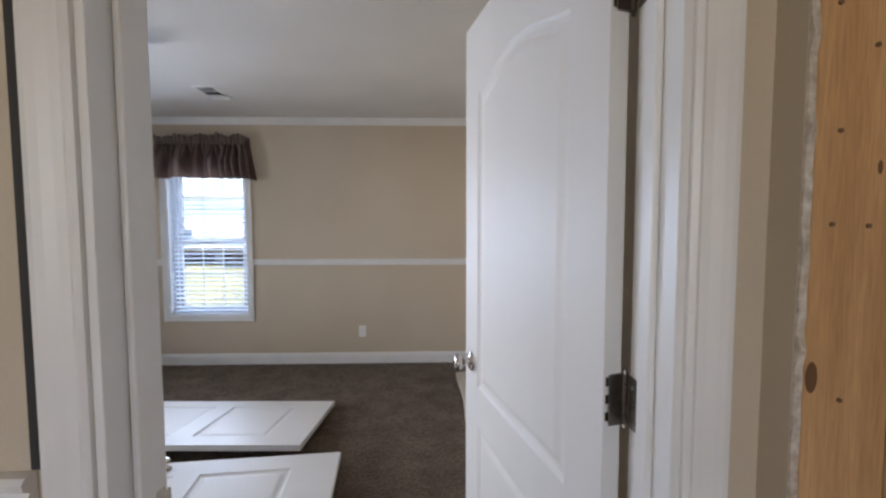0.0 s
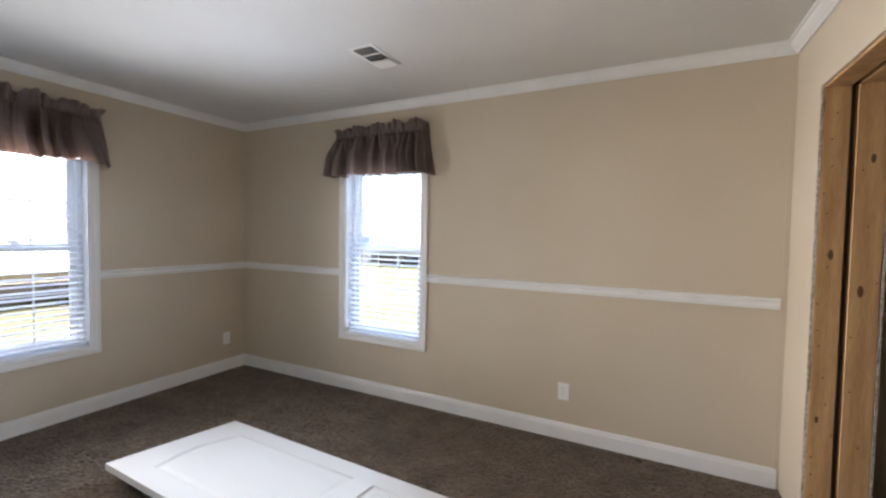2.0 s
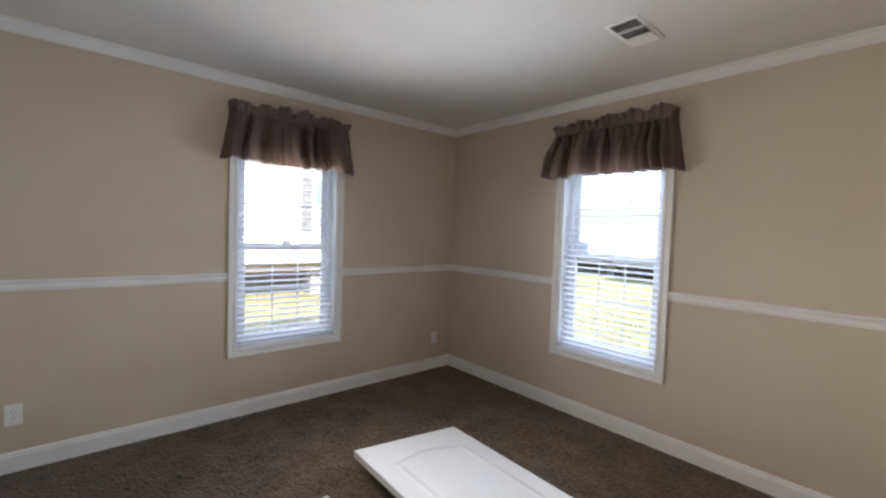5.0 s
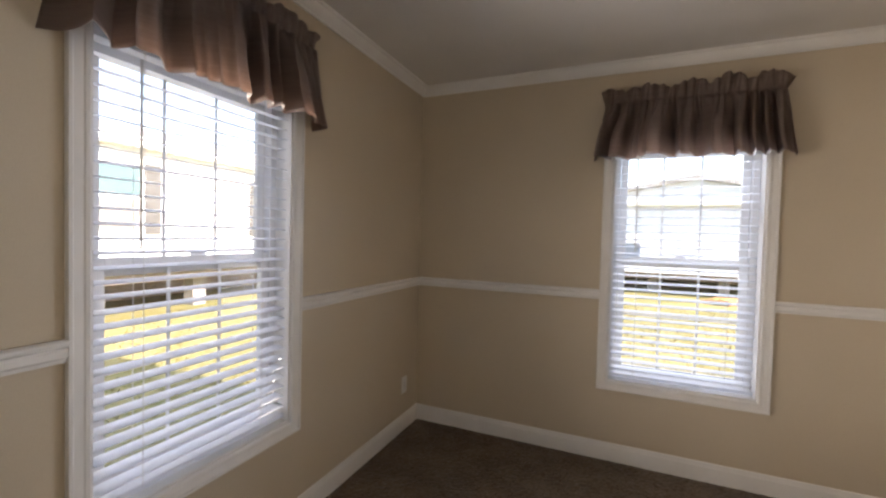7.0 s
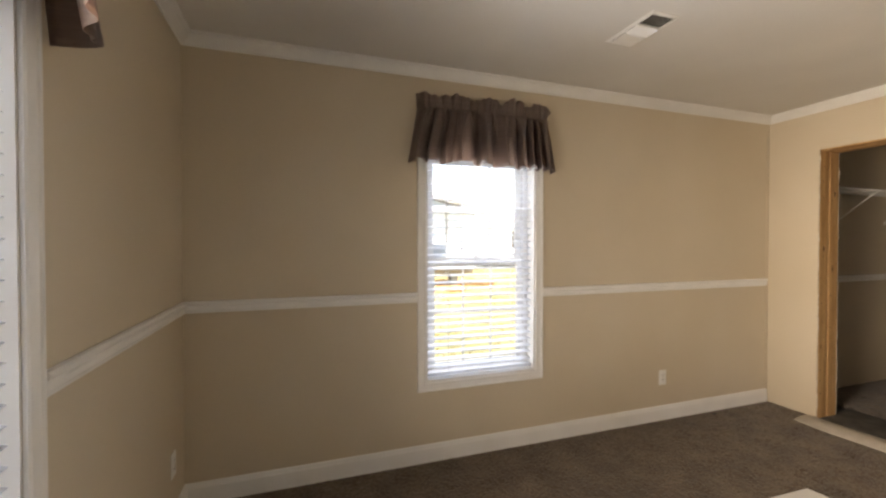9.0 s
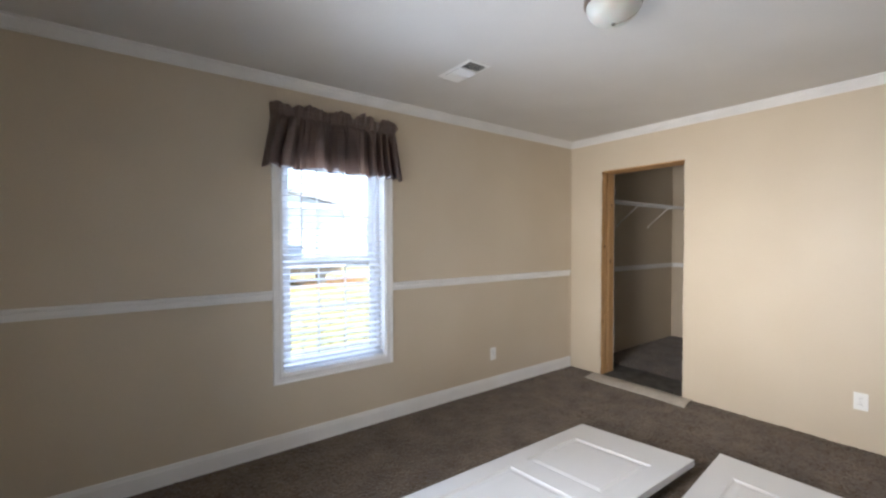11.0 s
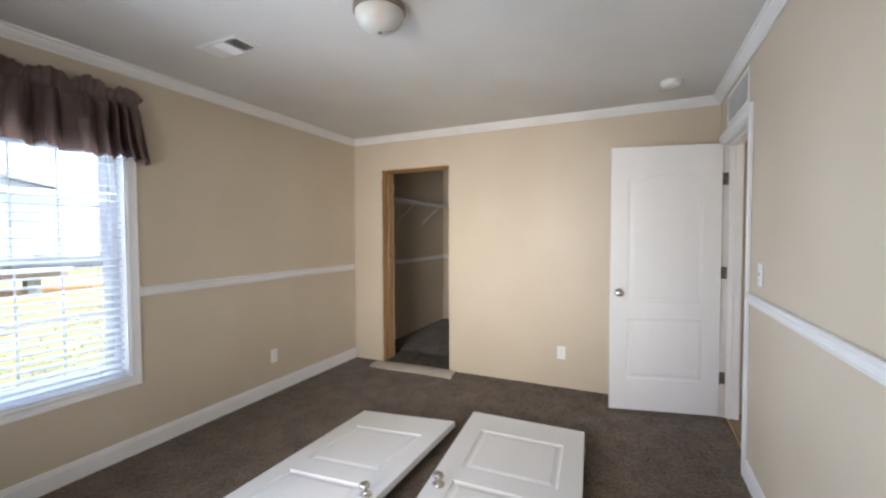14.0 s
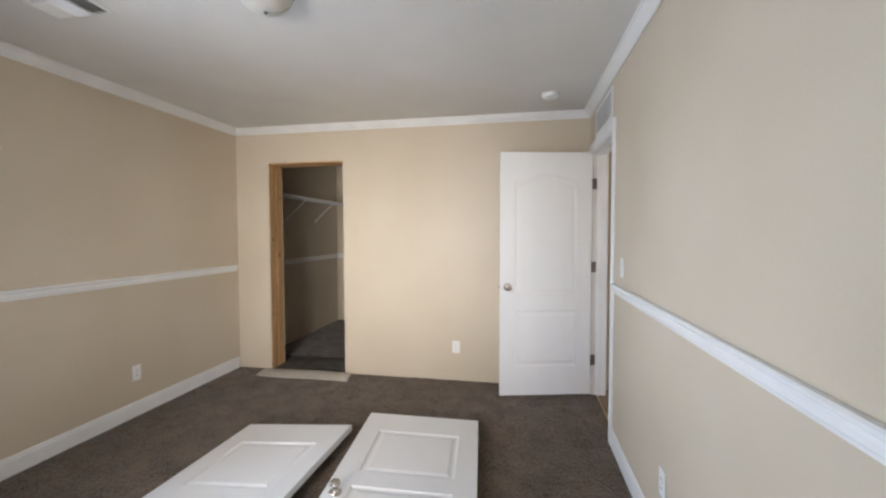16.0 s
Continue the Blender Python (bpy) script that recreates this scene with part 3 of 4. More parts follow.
def door_parts(owner, pin=DT + 0.004, hinges=(0.28, 1.075, 1.775)):
    """Leaf, knobs, latch plate and hinges, their pins on one face, under an owner."""
    part("leaf", leaf_mesh(), M_DOOR, owner)
    part("knob", knob_bm(0.0, 1), M_NICKEL, owner, "round brushed nickel knob", smooth=True)
    part("knob", knob_bm(DT, -1), M_NICKEL, owner, "round brushed nickel knob", smooth=True)
    part("latch", boxm(DW, DW + 0.011, DT / 2 - 0.006, DT / 2 + 0.006, 0.908, 0.922, bevel=0.003), M_NICKEL, owner)
    for z in hinges:
        hb = bmesh.new()
        for k in range(5):
            add_cyl(hb, 0.0062, 0.0062, 0.0165, pose(-0.005, pin, z - 0.036 + 0.018 * k), 12)
        for k in (-1, 1):
            add_cyl(hb, 0.0045, 0.0030, 0.006, pose(-0.005, pin, z + 0.048 * k), 10)
        add_box(hb, -0.0075, -0.0055, pin - 0.032 if pin > 0 else pin, pin if pin > 0 else pin + 0.032, z - 0.045, z + 0.045)
        hinge = part("hinge", hb, M_HINGE, owner, "dark metal hinge")
        for k in (-1, 0, 1):
            part("hinge_tab", boxm(-0.0025, 0.0, 0.003, DT - 0.003, z + 0.031 * k - 0.008, z + 0.031 * k + 0.008, bevel=0.0007), M_NICKEL, hinge, "bright nickel hinge tab")


def standing_door():
    """The leaf swings into the room on the east jamb, standing well open before the east wall."""
    d = base("door", pose(0.178, 0.580, 0.02, 0, 0, 103.2) @ pose(0, -DT, 0), "white two-panel arched door standing open", "door")
    door_parts(d, -0.004)
    return d


standing_door()


def flat_door(cx, cy, rz, flip, rest, label):
    """A door lifted off its hinges, lying on the carpet and tipped up on the knob beneath it."""
    tip = math.degrees(math.asin((0.064 - rest) / (DW - 0.062))) if rest < 0.01 else 2.2
    lay = Matrix.Translation((cx, cy, 0.004 + rest)) @ pose(0, 0, 0, 0, 0, rz)
    if flip:
        local = pose(0, 0.381, 0, -tip, 0, 0) @ Matrix(((0, 0, -1, DH / 2), (-1, 0, 0, 0), (0, 1, 0, 0), (0, 0, 0, 1)))
    else:
        local = pose(0, -0.381, 0, tip, 0, 0) @ Matrix(((0, 0, -1, DH / 2), (1, 0, 0, 0), (0, -1, 0, DT), (0, 0, 0, 1)))
    d = base("removed_door", lay @ local, label, "door", "doors lying on the carpet")
    door_parts(d, DT + 0.004 if flip else -0.004, () if flip else (0.28, 1.075, 1.775))
    return d


flat_door(-1.900, 2.675, -1.6, True, 0.0, "white two-panel door lying flat on brown carpet, knob up")
flat_door(-1.625, 1.741, 5.2, False, 0.020, "white two-panel arched door lying flat beside another")

# doorway lining, stops and casings
door_way = base("door_frame", pose(0, 0, 0), "white door frame with moulded casings and stops", "door frame", kind="structure")
lin = 0.018
part("jamb", boxm(DOOR0 + 0.0005, DOOR0 + lin, YH - 0.002, YS + 0.002, -0.004, DOORZ, bevel=0.001), M_TRIM, door_way)
part("jamb", boxm(DOOR1 - lin, DOOR1 - 0.0005, YH - 0.002, YS + 0.002, -0.004, DOORZ, bevel=0.001), M_TRIM, door_way)
part("head", boxm(DOOR0 + lin, DOOR1 - lin, YH - 0.002, YS + 0.002, DOORZ - lin, DOORZ - 0.0005, bevel=0.001), M_TRIM, door_way)
for x0, x1 in ((DOOR0 + lin, DOOR0 + lin + 0.011), (DOOR1 - lin - 0.011, DOOR1 - lin)):
    part("door_stop", boxm(x0, x1, YS - 0.075, YS - 0.040, -0.004, DOORZ - lin, bevel=0.003), M_TRIM, door_way)
part("door_stop", boxm(DOOR0 + lin + 0.011, DOOR1 - lin - 0.011, YS - 0.075, YS - 0.040, DOORZ - lin - 0.011, DOORZ - lin, bevel=0.003), M_TRIM, door_way)


def casing(y, out, right=0.062):
    """Three mitred moulded boards round the doorway on one face of the wall."""
    w = 0.062
    prof = [(0.0, 0.0), (0.0, 0.009), (0.008, 0.013), (0.014, 0.010), (0.026, 0.012), (0.040, 0.016), (0.052, 0.018), (0.060, 0.017), (w, 0.012), (w, 0.0)]
    a, b, top = DOOR0 + 0.005, DOOR1 - 0.005, DOORZ - 0.005
    for pts in (((a, -0.004, -1, 0), (a, top, -1, 1)), ((a, top, -1, 1), (b, top, 1, 1)), ((b, top, 1, 1), (b, -0.004, 1, 0))):
        bm = bmesh.new()
        ends = [[bm.verts.new((x + sx * o, y + out * (t + 0.0012), z + sz * o)) for o, t in prof] for x, z, sx, sz in pts]
        k = len(prof)
        for j in range(k):
            bm.faces.new((ends[0][j], ends[0][(j + 1) % k], ends[1][(j + 1) % k], ends[1][j]))
        for r in ends:
            bm.faces.new(r)
        part("casing", bm, M_TRIM, door_way)


casing(YS, 1)
casing(YH, -1)
# thin dark strip on the wall, painting the casing's shadow line
part("shadow_strip", boxm(DOOR0 - 0.083, DOOR0 - 0.071, YH - 0.0022, YH - 0.0006, 1.064, 2.2), M_DARK, door_way, "dark strip painted for the shadow line beside the casing")
strike = boxm(DOOR0 + lin, DOOR0 + lin + 0.0018, YS - 0.034, YS - 0.004, 0.905, 0.965, bevel=0.0006)
add_box(strike, DOOR0 + lin - 0.002, DOOR0 + lin + 0.0018, YS - 0.004, YS + 0.009, 0.918, 0.952, 0.0006)
add_box(strike, DOOR0 + lin + 0.0012, DOOR0 + lin + 0.0022, YS - 0.026, YS - 0.012, 0.925, 0.945)
part("strike_plate", strike, M_NICKEL, door_way, "curved metal strike plate")
for z in (0.30, 1.095, 1.795):
    jamb_leaf = part("hinge_leaf", boxm(DOOR1 - lin - 0.0022, DOOR1 - lin - 0.0003, YS - 0.036, YS + 0.001, z - 0.045, z + 0.045, bevel=0.0008), M_HINGE, door_way, "dark metal hinge leaf")
    for k in (-1, 0, 1):
        part("screw", add_cyl(bmesh.new(), 0.0042, 0.0042, 0.0016, pose(DOOR1 - lin - 0.0026, YS - 0.018 + 0.006 * k, z + 0.028 * k, 0, 90, 0), 10), M_NICKEL, jamb_leaf)
structure("transition_strip", lathe([(0.006, 0), (0.006, DOOR1 - DOOR0 - 2 * lin)], 12, pose(DOOR0 + lin, YS - 0.052, 0.002, 0, 90, 0)), M_GOLD, "thin gold metal carpet edge strip", "strip")

# ---------------------------------------------------------------- rough openings in the centre wall
def stud(name, x0, x1, y0, y1, z0, z1, label, owner):
    return part(name, boxm(x0, x1, y0, y1, z0, z1, bevel=0.004), M_STUD, owner, label)


def nails(owner, plane_y, side, spots, r=0.0038):
    for x, z in spots:
        part("nail", add_cyl(bmesh.new(), r, r, 0.003, pose(x, plane_y + side * 0.0012, z, 90, 0, 0), 10), M_NAIL, owner)


def knots(owner, plane_y, side, spots):
    for x, z, r in spots:
        k = lathe([(0, 0.0012), (r * 0.6, 0.0012), (r, 0.0)], 14, Matrix.Translation((x, plane_y, z)) @ pose(0, 0, 0, -90 * side, 0, 0) @ Matrix.Diagonal((0.6, 1.5, 1, 1)))
        part("knot", k, M_KNOT, owner)


clo = base("closet_framing", pose(0, 0, 0), "bare pine studs and header round the closet opening", "framing", kind="structure")
xa0, xa1, xb0, xb1 = XE + 0.013, XE + 0.108, XE + 0.130, XE2 - 0.013
for x0, x1 in ((xa0, xa1), (xb0, xb1)):
    stud("stud", x0, x1, CLO1 - 0.004, CLO1 + 0.034, -0.018, CLOZ, "rough pine stud", clo)
    stud("stud", x0, x1, CLO0 - 0.034, CLO0 + 0.004, -0.018, CLOZ, "rough pine stud", clo)
    stud("header", x0, x1, CLO0 + 0.004, CLO1 - 0.004, CLOZ - 0.010, CLOZ + 0.05, "rough pine header", clo)
rng = random.Random(8)
nails(clo, CLO1 - 0.004, -1, [(rng.uniform(xa0 + 0.01, xa1 - 0.01), 0.15 + 0.12 * k + rng.uniform(-0.04, 0.04)) for k in range(16)])
nails(clo, CLO1 - 0.004, -1, [(rng.uniform(xb0 + 0.01, xb1 - 0.01), 0.2 + 0.25 * k) for k in range(7)])
knots(clo, CLO1 - 0.004, -1, [(xa0 + 0.05, 1.32, 0.016), (xb0 + 0.04, 1.16, 0.018), (xa0 + 0.03, 0.55, 0.011), (xb0 + 0.06, 1.75, 0.014)])
# near-black sheets added, the wall cavity's shade put into their colour
part("cavity_shade", boxm(xa0, XE2 - 0.0135, CLO1 + 0.04, CLO1 + 0.06, -0.018, ZC - 0.01), M_DARK, clo)
part("cavity_shade", boxm(xa0, XE2 - 0.0135, CLO0 - 0.06, CLO0 - 0.04, -0.018, ZC - 0.01), M_DARK, clo)


def torn_edge(owner, x0, x1, y, side, z0, z1, seed):
    """Broken wallboard edge standing past a stud, in an uneven line."""
    rng = random.Random(seed)
    bm = bmesh.new()
    n = 90
    rows = []
    for k in range(n + 1):
        z = z0 + (z1 - z0) * k / n
        d = rng.uniform(0.001, 0.006) + (0.007 if rng.random() < 0.10 else 0)
        rows.append([bm.verts.new((x, y + side * dd, z)) for x, dd in ((x0, -0.004), (x0, d), (x1, d * 0.5 + rng.uniform(0, 0.002)), (x1, -0.004))])
    for a, b in zip(rows, rows[1:]):
        for j in range(4):
            bm.faces.new((a[j], a[(j + 1) % 4], b[(j + 1) % 4], b[j]))
    bm.faces.new(rows[0])
    bm.faces.new(rows[-1])
    part("torn_wallboard_edge", bm, M_GYP, owner, "chipped gypsum edge")


torn_edge(clo, XE + 0.001, XE + 0.012, CLO1, -1, 0.0, CLOZ, 1)
torn_edge(clo, XE + 0.001, XE + 0.012, CLO0, 1, 0.0, CLOZ, 2)
torn_edge(clo, XE2 - 0.012, XE2 - 0.001, CLO1, -1, 0.0, CLOZ, 3)
torn_edge(clo, XE2 - 0.012, XE2 - 0.001, CLO0, 1, 0.0, CLOZ, 4)

hall_frame = base("hall_framing", pose(0, 0, 0), "bare pine stud with nails beside torn wallboard", "framing", kind="structure")
HY = 0.402
stud("stud", XE + 0.013, XE + 0.128, HY - 0.004, HY + 0.034, -0.018, 2.1, "rough pine stud", hall_frame)
stud("stud", XE + 0.132, XE2 - 0.013, HY - 0.004, HY + 0.034, -0.018, 2.1, "rough pine stud", hall_frame)
stud("stud", XE + 0.013, XE2 - 0.013, -0.584, -0.546, -0.018, 2.1, "rough pine stud", hall_frame)
stud("header", XE + 0.013, XE2 - 0.013, -0.546, HY - 0.004, 2.07, 2.16, "rough pine header", hall_frame)
nails(hall_frame, HY - 0.004, -1, [(XE + 0.043, 1.515), (XE + 0.038, 1.398), (XE + 0.086, 1.396), (XE + 0.060, 1.17), (XE + 0.035, 1.67), (XE + 0.085, 1.62), (XE + 0.08, 0.98)], 0.0031)
knots(hall_frame, HY - 0.004, -1, [(XE + 0.022, 1.20, 0.014), (XE + 0.098, 1.47, 0.006), (XE + 0.070, 0.70, 0.012)])
torn_edge(hall_frame, XE + 0.001, XE + 0.012, HY, -1, 0.0, 2.1, 5)

# ---------------------------------------------------------------- fixtures
def outlet(m, label):
    o = base("wall_outlet", m, label, "wall outlet", "wall outlets")
    part("plate", boxm(-0.036, 0.036, -0.0065, -0.0008, -0.058, 0.058, bevel=0.003), M_PLATE, o)
    for s in (-1, 1):
        f = part("socket", boxm(-0.017, 0.017, -0.0085, -0.006, s * 0.020 - 0.014, s * 0.020 + 0.014, bevel=0.002), M_PLATE, o)
        for x in (-0.0065, 0.0065):
            part("slot", boxm(x - 0.0012, x + 0.0012, -0.0093, -0.0082, s * 0.020 - 0.003, s * 0.020 + 0.006), M_DARK, f)
    part("screw", add_cyl(bmesh.new(), 0.003, 0.003, 0.002, pose(0, -0.007, 0, 90), 10), M_NICKEL, o)
    return o


outlet(pose(-0.822, YN, 0.328), "white duplex outlet above a white baseboard")
outlet(pose(XW, 0.835, 0.318, 0, 0, 90), "white duplex outlet on beige wall")
outlet(pose(XW, 3.825, 0.318, 0, 0, 90), "white duplex outlet near the room corner")
outlet(pose(XE, 1.752, 0.318, 0, 0, -90), "white duplex outlet on the bare east wall")
outlet(pose(-1.60, YS, 0.325, 0, 0, 180), "white duplex outlet below the chair rail")


def switch(m):
    o = base("light_switch", m, "white toggle light switch beside the door casing", "light switch")
    part("plate", boxm(-0.036, 0.036, -0.0065, -0.0008, -0.058, 0.058, bevel=0.003), M_PLATE, o)
    part("toggle", boxm(-0.005, 0.005, -0.016, -0.006, -0.004, 0.012, bevel=0.002), M_PLATE, o)
    for s in (-1, 1):
        part("screw", add_cyl(bmesh.new(), 0.003, 0.003, 0.002, pose(0, -0.007, s * 0.03, 90), 10), M_NICKEL, o)


switch(pose(-0.86, YS, 1.175, 0, 0, 180))


def ceiling_lamp(m):
    o = base("ceiling_lamp", m, "unlit frosted glass dome lamp with a dark metal band", "ceiling lamp")
    part("band", lathe([(0.08, 0.0), (0.114, 0.0), (0.117, -0.004), (0.117, -0.034), (0.113, -0.038), (0.102, -0.038), (0.100, -0.02), (0.08, -0.01)], 48), M_BRONZE, o, "brushed dark metal band", smooth=True)
    dome = [(0.108, -0.034)] + [(0.108 * math.cos(a) ** 0.85, -0.040 - 0.105 * math.sin(a)) for a in [radians(9 * k) for k in range(10)]] + [(0.0, -0.145)]
    part("shade", lathe(dome, 48), M_FROST, o, "frosted white glass bowl", smooth=True)
    pts = [(0.1105 * math.cos(a) ** 0.85, -0.038 - 0.108 * math.sin(a)) for a in [radians(10 * j) for j in range(10)]]
    bm = bmesh.new()
    rows = [[bm.verts.new((r, w, z)) for w in (-0.0022, 0.0022)] for r, z in pts]
    for a, b in zip(rows, rows[1:]):
        bm.faces.new((a[0], a[1], b[1], b[0]))
    bmesh.ops.rotate(bm, verts=bm.verts, cent=(0, 0, 0), matrix=Matrix.Rotation(radians(-60), 3, "Z"))
    ob = part("strap", bm, M_BRONZE, o, "thin dark metal strap")
    sol = ob.modifiers.new("thickness", "SOLIDIFY")
    sol.thickness = 0.0012
    part("finial", lathe([(0, -0.143), (0.008, -0.144), (0.009, -0.149), (0.005, -0.154), (0, -0.157)], 16), M_HINGE, o, smooth=True)


ceiling_lamp(pose(-1.812, 2.243, ZC) @ Matrix.Diagonal((1.04, 1.04, 0.80, 1)))


def ceiling_register(m):
    """Stamped steel supply register: a thin bevelled plate round three banks of blades that throw the air three ways."""
    o = base("ceiling_vent", m, "white steel ceiling register with three louvre banks", "air vent")
    a, b = 0.086, 0.158
    bm = bmesh.new()
    loops = []
    for dx, dz in ((0.0, -0.001), (0.003, -0.004), (0.020, -0.007), (0.022, -0.003)):
        loops.append([bm.verts.new((sx * (a - dx), sy * (b - dx), dz)) for sx, sy in ((-1, -1), (1, -1), (1, 1), (-1, 1))])
    for r, s in zip(loops, loops[1:]):
        for k in range(4):
            bm.faces.new((r[k], r[(k + 1) % 4], s[(k + 1) % 4], s[k]))
    part("frame", bm, M_PLATE, o)
    # flat near-black sheet paints the shade of a duct behind the blades
    part("duct_sheet", boxm(-a + 0.02, a - 0.02, -b + 0.02, b - 0.02, -0.0025, -0.0012), M_DARK, o)
    for y in (-0.046, 0.046):
        part("divider", boxm(-a + 0.022, a - 0.022, y - 0.004, y + 0.004, -0.0105, -0.003), M_PLATE, o)
    half = a - 0.023
    for k in range(7):
        for y, lean in ((-0.134 + 0.0135 * k, 36), (0.056 + 0.0135 * k, -46)):
            s = boxm(-half, half, -0.0062, 0.0062, -0.0005, 0.0005)
            bmesh.ops.transform(s, matrix=pose(0, y, -0.0088, lean, 0, 0), verts=s.verts)
            part("slat", s, M_PLATE, o)
    for k in range(10):
        s = boxm(-0.0062, 0.0062, -0.040, 0.040, -0.0005, 0.0005)
        bmesh.ops.transform(s, matrix=pose(-half + 0.007 + 0.0134 * k, 0, -0.0088, 0, 40, 0), verts=s.verts)
        part("slat", s, M_PLATE, o)


ceiling_register(pose(-1.832, 3.235, ZC))


def smoke_alarm(m):
    o = base("smoke_alarm", m, "round white smoke alarm on the ceiling", "smoke alarm")
    part("base_plate", lathe([(0, -0.001), (0.068, -0.001), (0.070, -0.004), (0.070, -0.010), (0, -0.010)], 40), M_PLATE, o, smooth=False)
    part("cover", lathe([(0.064, -0.010), (0.064, -0.020), (0.060, -0.028), (0.050, -0.036), (0.030, -0.040), (0, -0.040)], 40), M_PLATE, o, smooth=True)
    part("test_button", lathe([(0.010, -0.039), (0.010, -0.0425), (0, -0.043)], 16, pose(0.02, 0.01, 0)), M_PLATE, o)


smoke_alarm(pose(-0.17, 0.945, ZC))


def return_grille(m):
    """Louvred grille in the wall above the doorway."""
    o = base("wall_grille", m, "white louvred return-air grille above the doorway", "air vent")
    w, z0, z1 = 0.30, 0.0, 0.215
    part("frame", ring(bmesh.new(), -w, w, z0, z1, 0.022, -0.008, -0.001, 0.002), M_PLATE, o)
    part("duct_sheet", boxm(-w + 0.02, w - 0.02, -0.0025, -0.0012, z0 + 0.02, z1 - 0.02), M_DUCT, o)
    for k in range(15):
        z = z0 + 0.028 + 0.0115 * k
        s = boxm(-w + 0.022, w - 0.022, -0.0055, 0.0055, -0.0006, 0.0006)
        bmesh.ops.transform(s, matrix=pose(0, -0.006, z, 38, 0, 0), verts=s.verts)
        part("slat", s, M_PLATE, o)


return_grille(pose(-0.25, YS, 2.135, 0, 0, 180))


# ---------------------------------------------------------------- closet shelf and loose things
def wire_shelf():
    o = base("wire_shelf", pose(0, YN, 1.828), "white wire closet shelf with diagonal braces", "wire shelf")
    x0, x1, depth = XE2 + 0.05, XB - 0.02, 0.30
    for y, z in ((-0.004, 0), (-depth, 0), (-depth, -0.035), (-depth * 0.5, -0.003)):
        part("rail", add_cyl(bmesh.new(), 0.0032, 0.0032, x1 - x0, pose((x0 + x1) / 2, y, z, 0, 90, 0), 8), M_PLATE, o)
    k = x0
    while k < x1:
        part("wire", add_cyl(bmesh.new(), 0.0010, 0.0010, depth, pose(k, -depth / 2, 0.003, 90, 0, 0), 6), M_PLATE, o)
        k += 0.0255
    for x in (1.27, 2.02):
        part("brace", add_cyl(bmesh.new(), 0.0062, 0.0062, math.hypot(depth, 0.26), pose(x, -depth / 2, -0.135, 0, 0, 0) @ pose(0, 0, 0, math.degrees(math.atan2(depth, 0.26)), 0, 0), 8), M_PLATE, o)
        part("clip", boxm(x - 0.012, x + 0.012, -0.012, -0.001, -0.285, -0.255, bevel=0.003), M_PLATE, o)


wire_shelf()


def floor_strip():
    """A stiff strip of flooring underlay lying before the closet, its edge lifted."""
    bm = bmesh.new()
    nx, ny = 14, 26
    top, bot = [], []
    for i in range(nx + 1):
        u = i / nx
        for store, dz in ((top, 0.003), (bot, 0.0)):
            row = []
            for j in range(ny + 1):
                v = j / ny
                x = 0.115 + 0.235 * u + 0.012 * math.sin(v * 5)
                y = 2.775 + 0.93 * v - 0.03 * (1 - u)
                z = 0.004 + 0.020 * math.sin(math.pi * u) * (0.55 + 0.45 * math.sin(v * 2.6 + 0.6)) + 0.016 * max(0, v - 0.8) * 5 * (1 - u) * 0.6
                row.append(bm.verts.new((x, y, z + dz)))
            store.append(row)
    for i in range(nx):
        for j in range(ny):
            bm.faces.new((top[i][j], top[i + 1][j], top[i + 1][j + 1], top[i][j + 1]))
            bm.faces.new((bot[i][j], bot[i][j + 1], bot[i + 1][j + 1], bot[i + 1][j]))
    for i in range(nx):
        for j in (0, ny):
            bm.faces.new((top[i][j], bot[i][j], bot[i + 1][j], top[i + 1][j]))
    for j in range(ny):
        for i in (0, nx):
            bm.faces.new((top[i][j], top[i][j + 1], bot[i][j + 1], bot[i][j]))
    return tagged(mesh_object("underlay_strip", bm, M_SCRAP, True), "pale grey curled underlay strip before the closet", "floor strip")


floor_strip()

scrap = lathe([(0, 0), (0.016, 0.001), (0.013, 0.007), (0.006, 0.010), (0, 0.009)], 7, pose(-0.35, 3.965, 0.003) @ Matrix.Diagonal((1.6, 0.7, 1, 1)))
tagged(mesh_object("carpet_scrap", scrap, M_DARK), "small dark scrap on carpet by the baseboard", "scrap")

# ---------------------------------------------------------------- outdoors
GZ = -0.8


def ground():
    bm = bmesh.new()
    n, size = 60, 240.0
    vs = [[bm.verts.new((-size + 2 * size * i / n, -size + 2 * size * j / n, GZ)) for j in range(n + 1)] for i in range(n + 1)]
    for i in range(n):
        for j in range(n):
            bm.faces.new((vs[i][j], vs[i + 1][j], vs[i + 1][j + 1], vs[i][j + 1]))
    return structure("ground", bm, M_GRASS, "dry yellow-green lawn round the houses", "lawn")


ground()


def lap_wall(length, z0, z1, pitch=0.2):
    """Lapped siding boards on a solid wall; local x along, y outwards."""
    bm = boxm(-length / 2, length / 2, -0.12, 0.0, z0, z1)
    z = z0
    while z < z1 - 0.01:
        t = min(z + pitch, z1)
        vs = [bm.verts.new(p) for p in ((-length / 2, 0.022, z), (length / 2, 0.022, z), (length / 2, 0.004, t), (-length / 2, 0.004, t), (-length / 2, 0.0, z), (length / 2, 0.0, z))]
        bm.faces.new(vs[:4])
        bm.faces.new((vs[0], vs[4], vs[5], vs[1]))
        z = t
    return bm


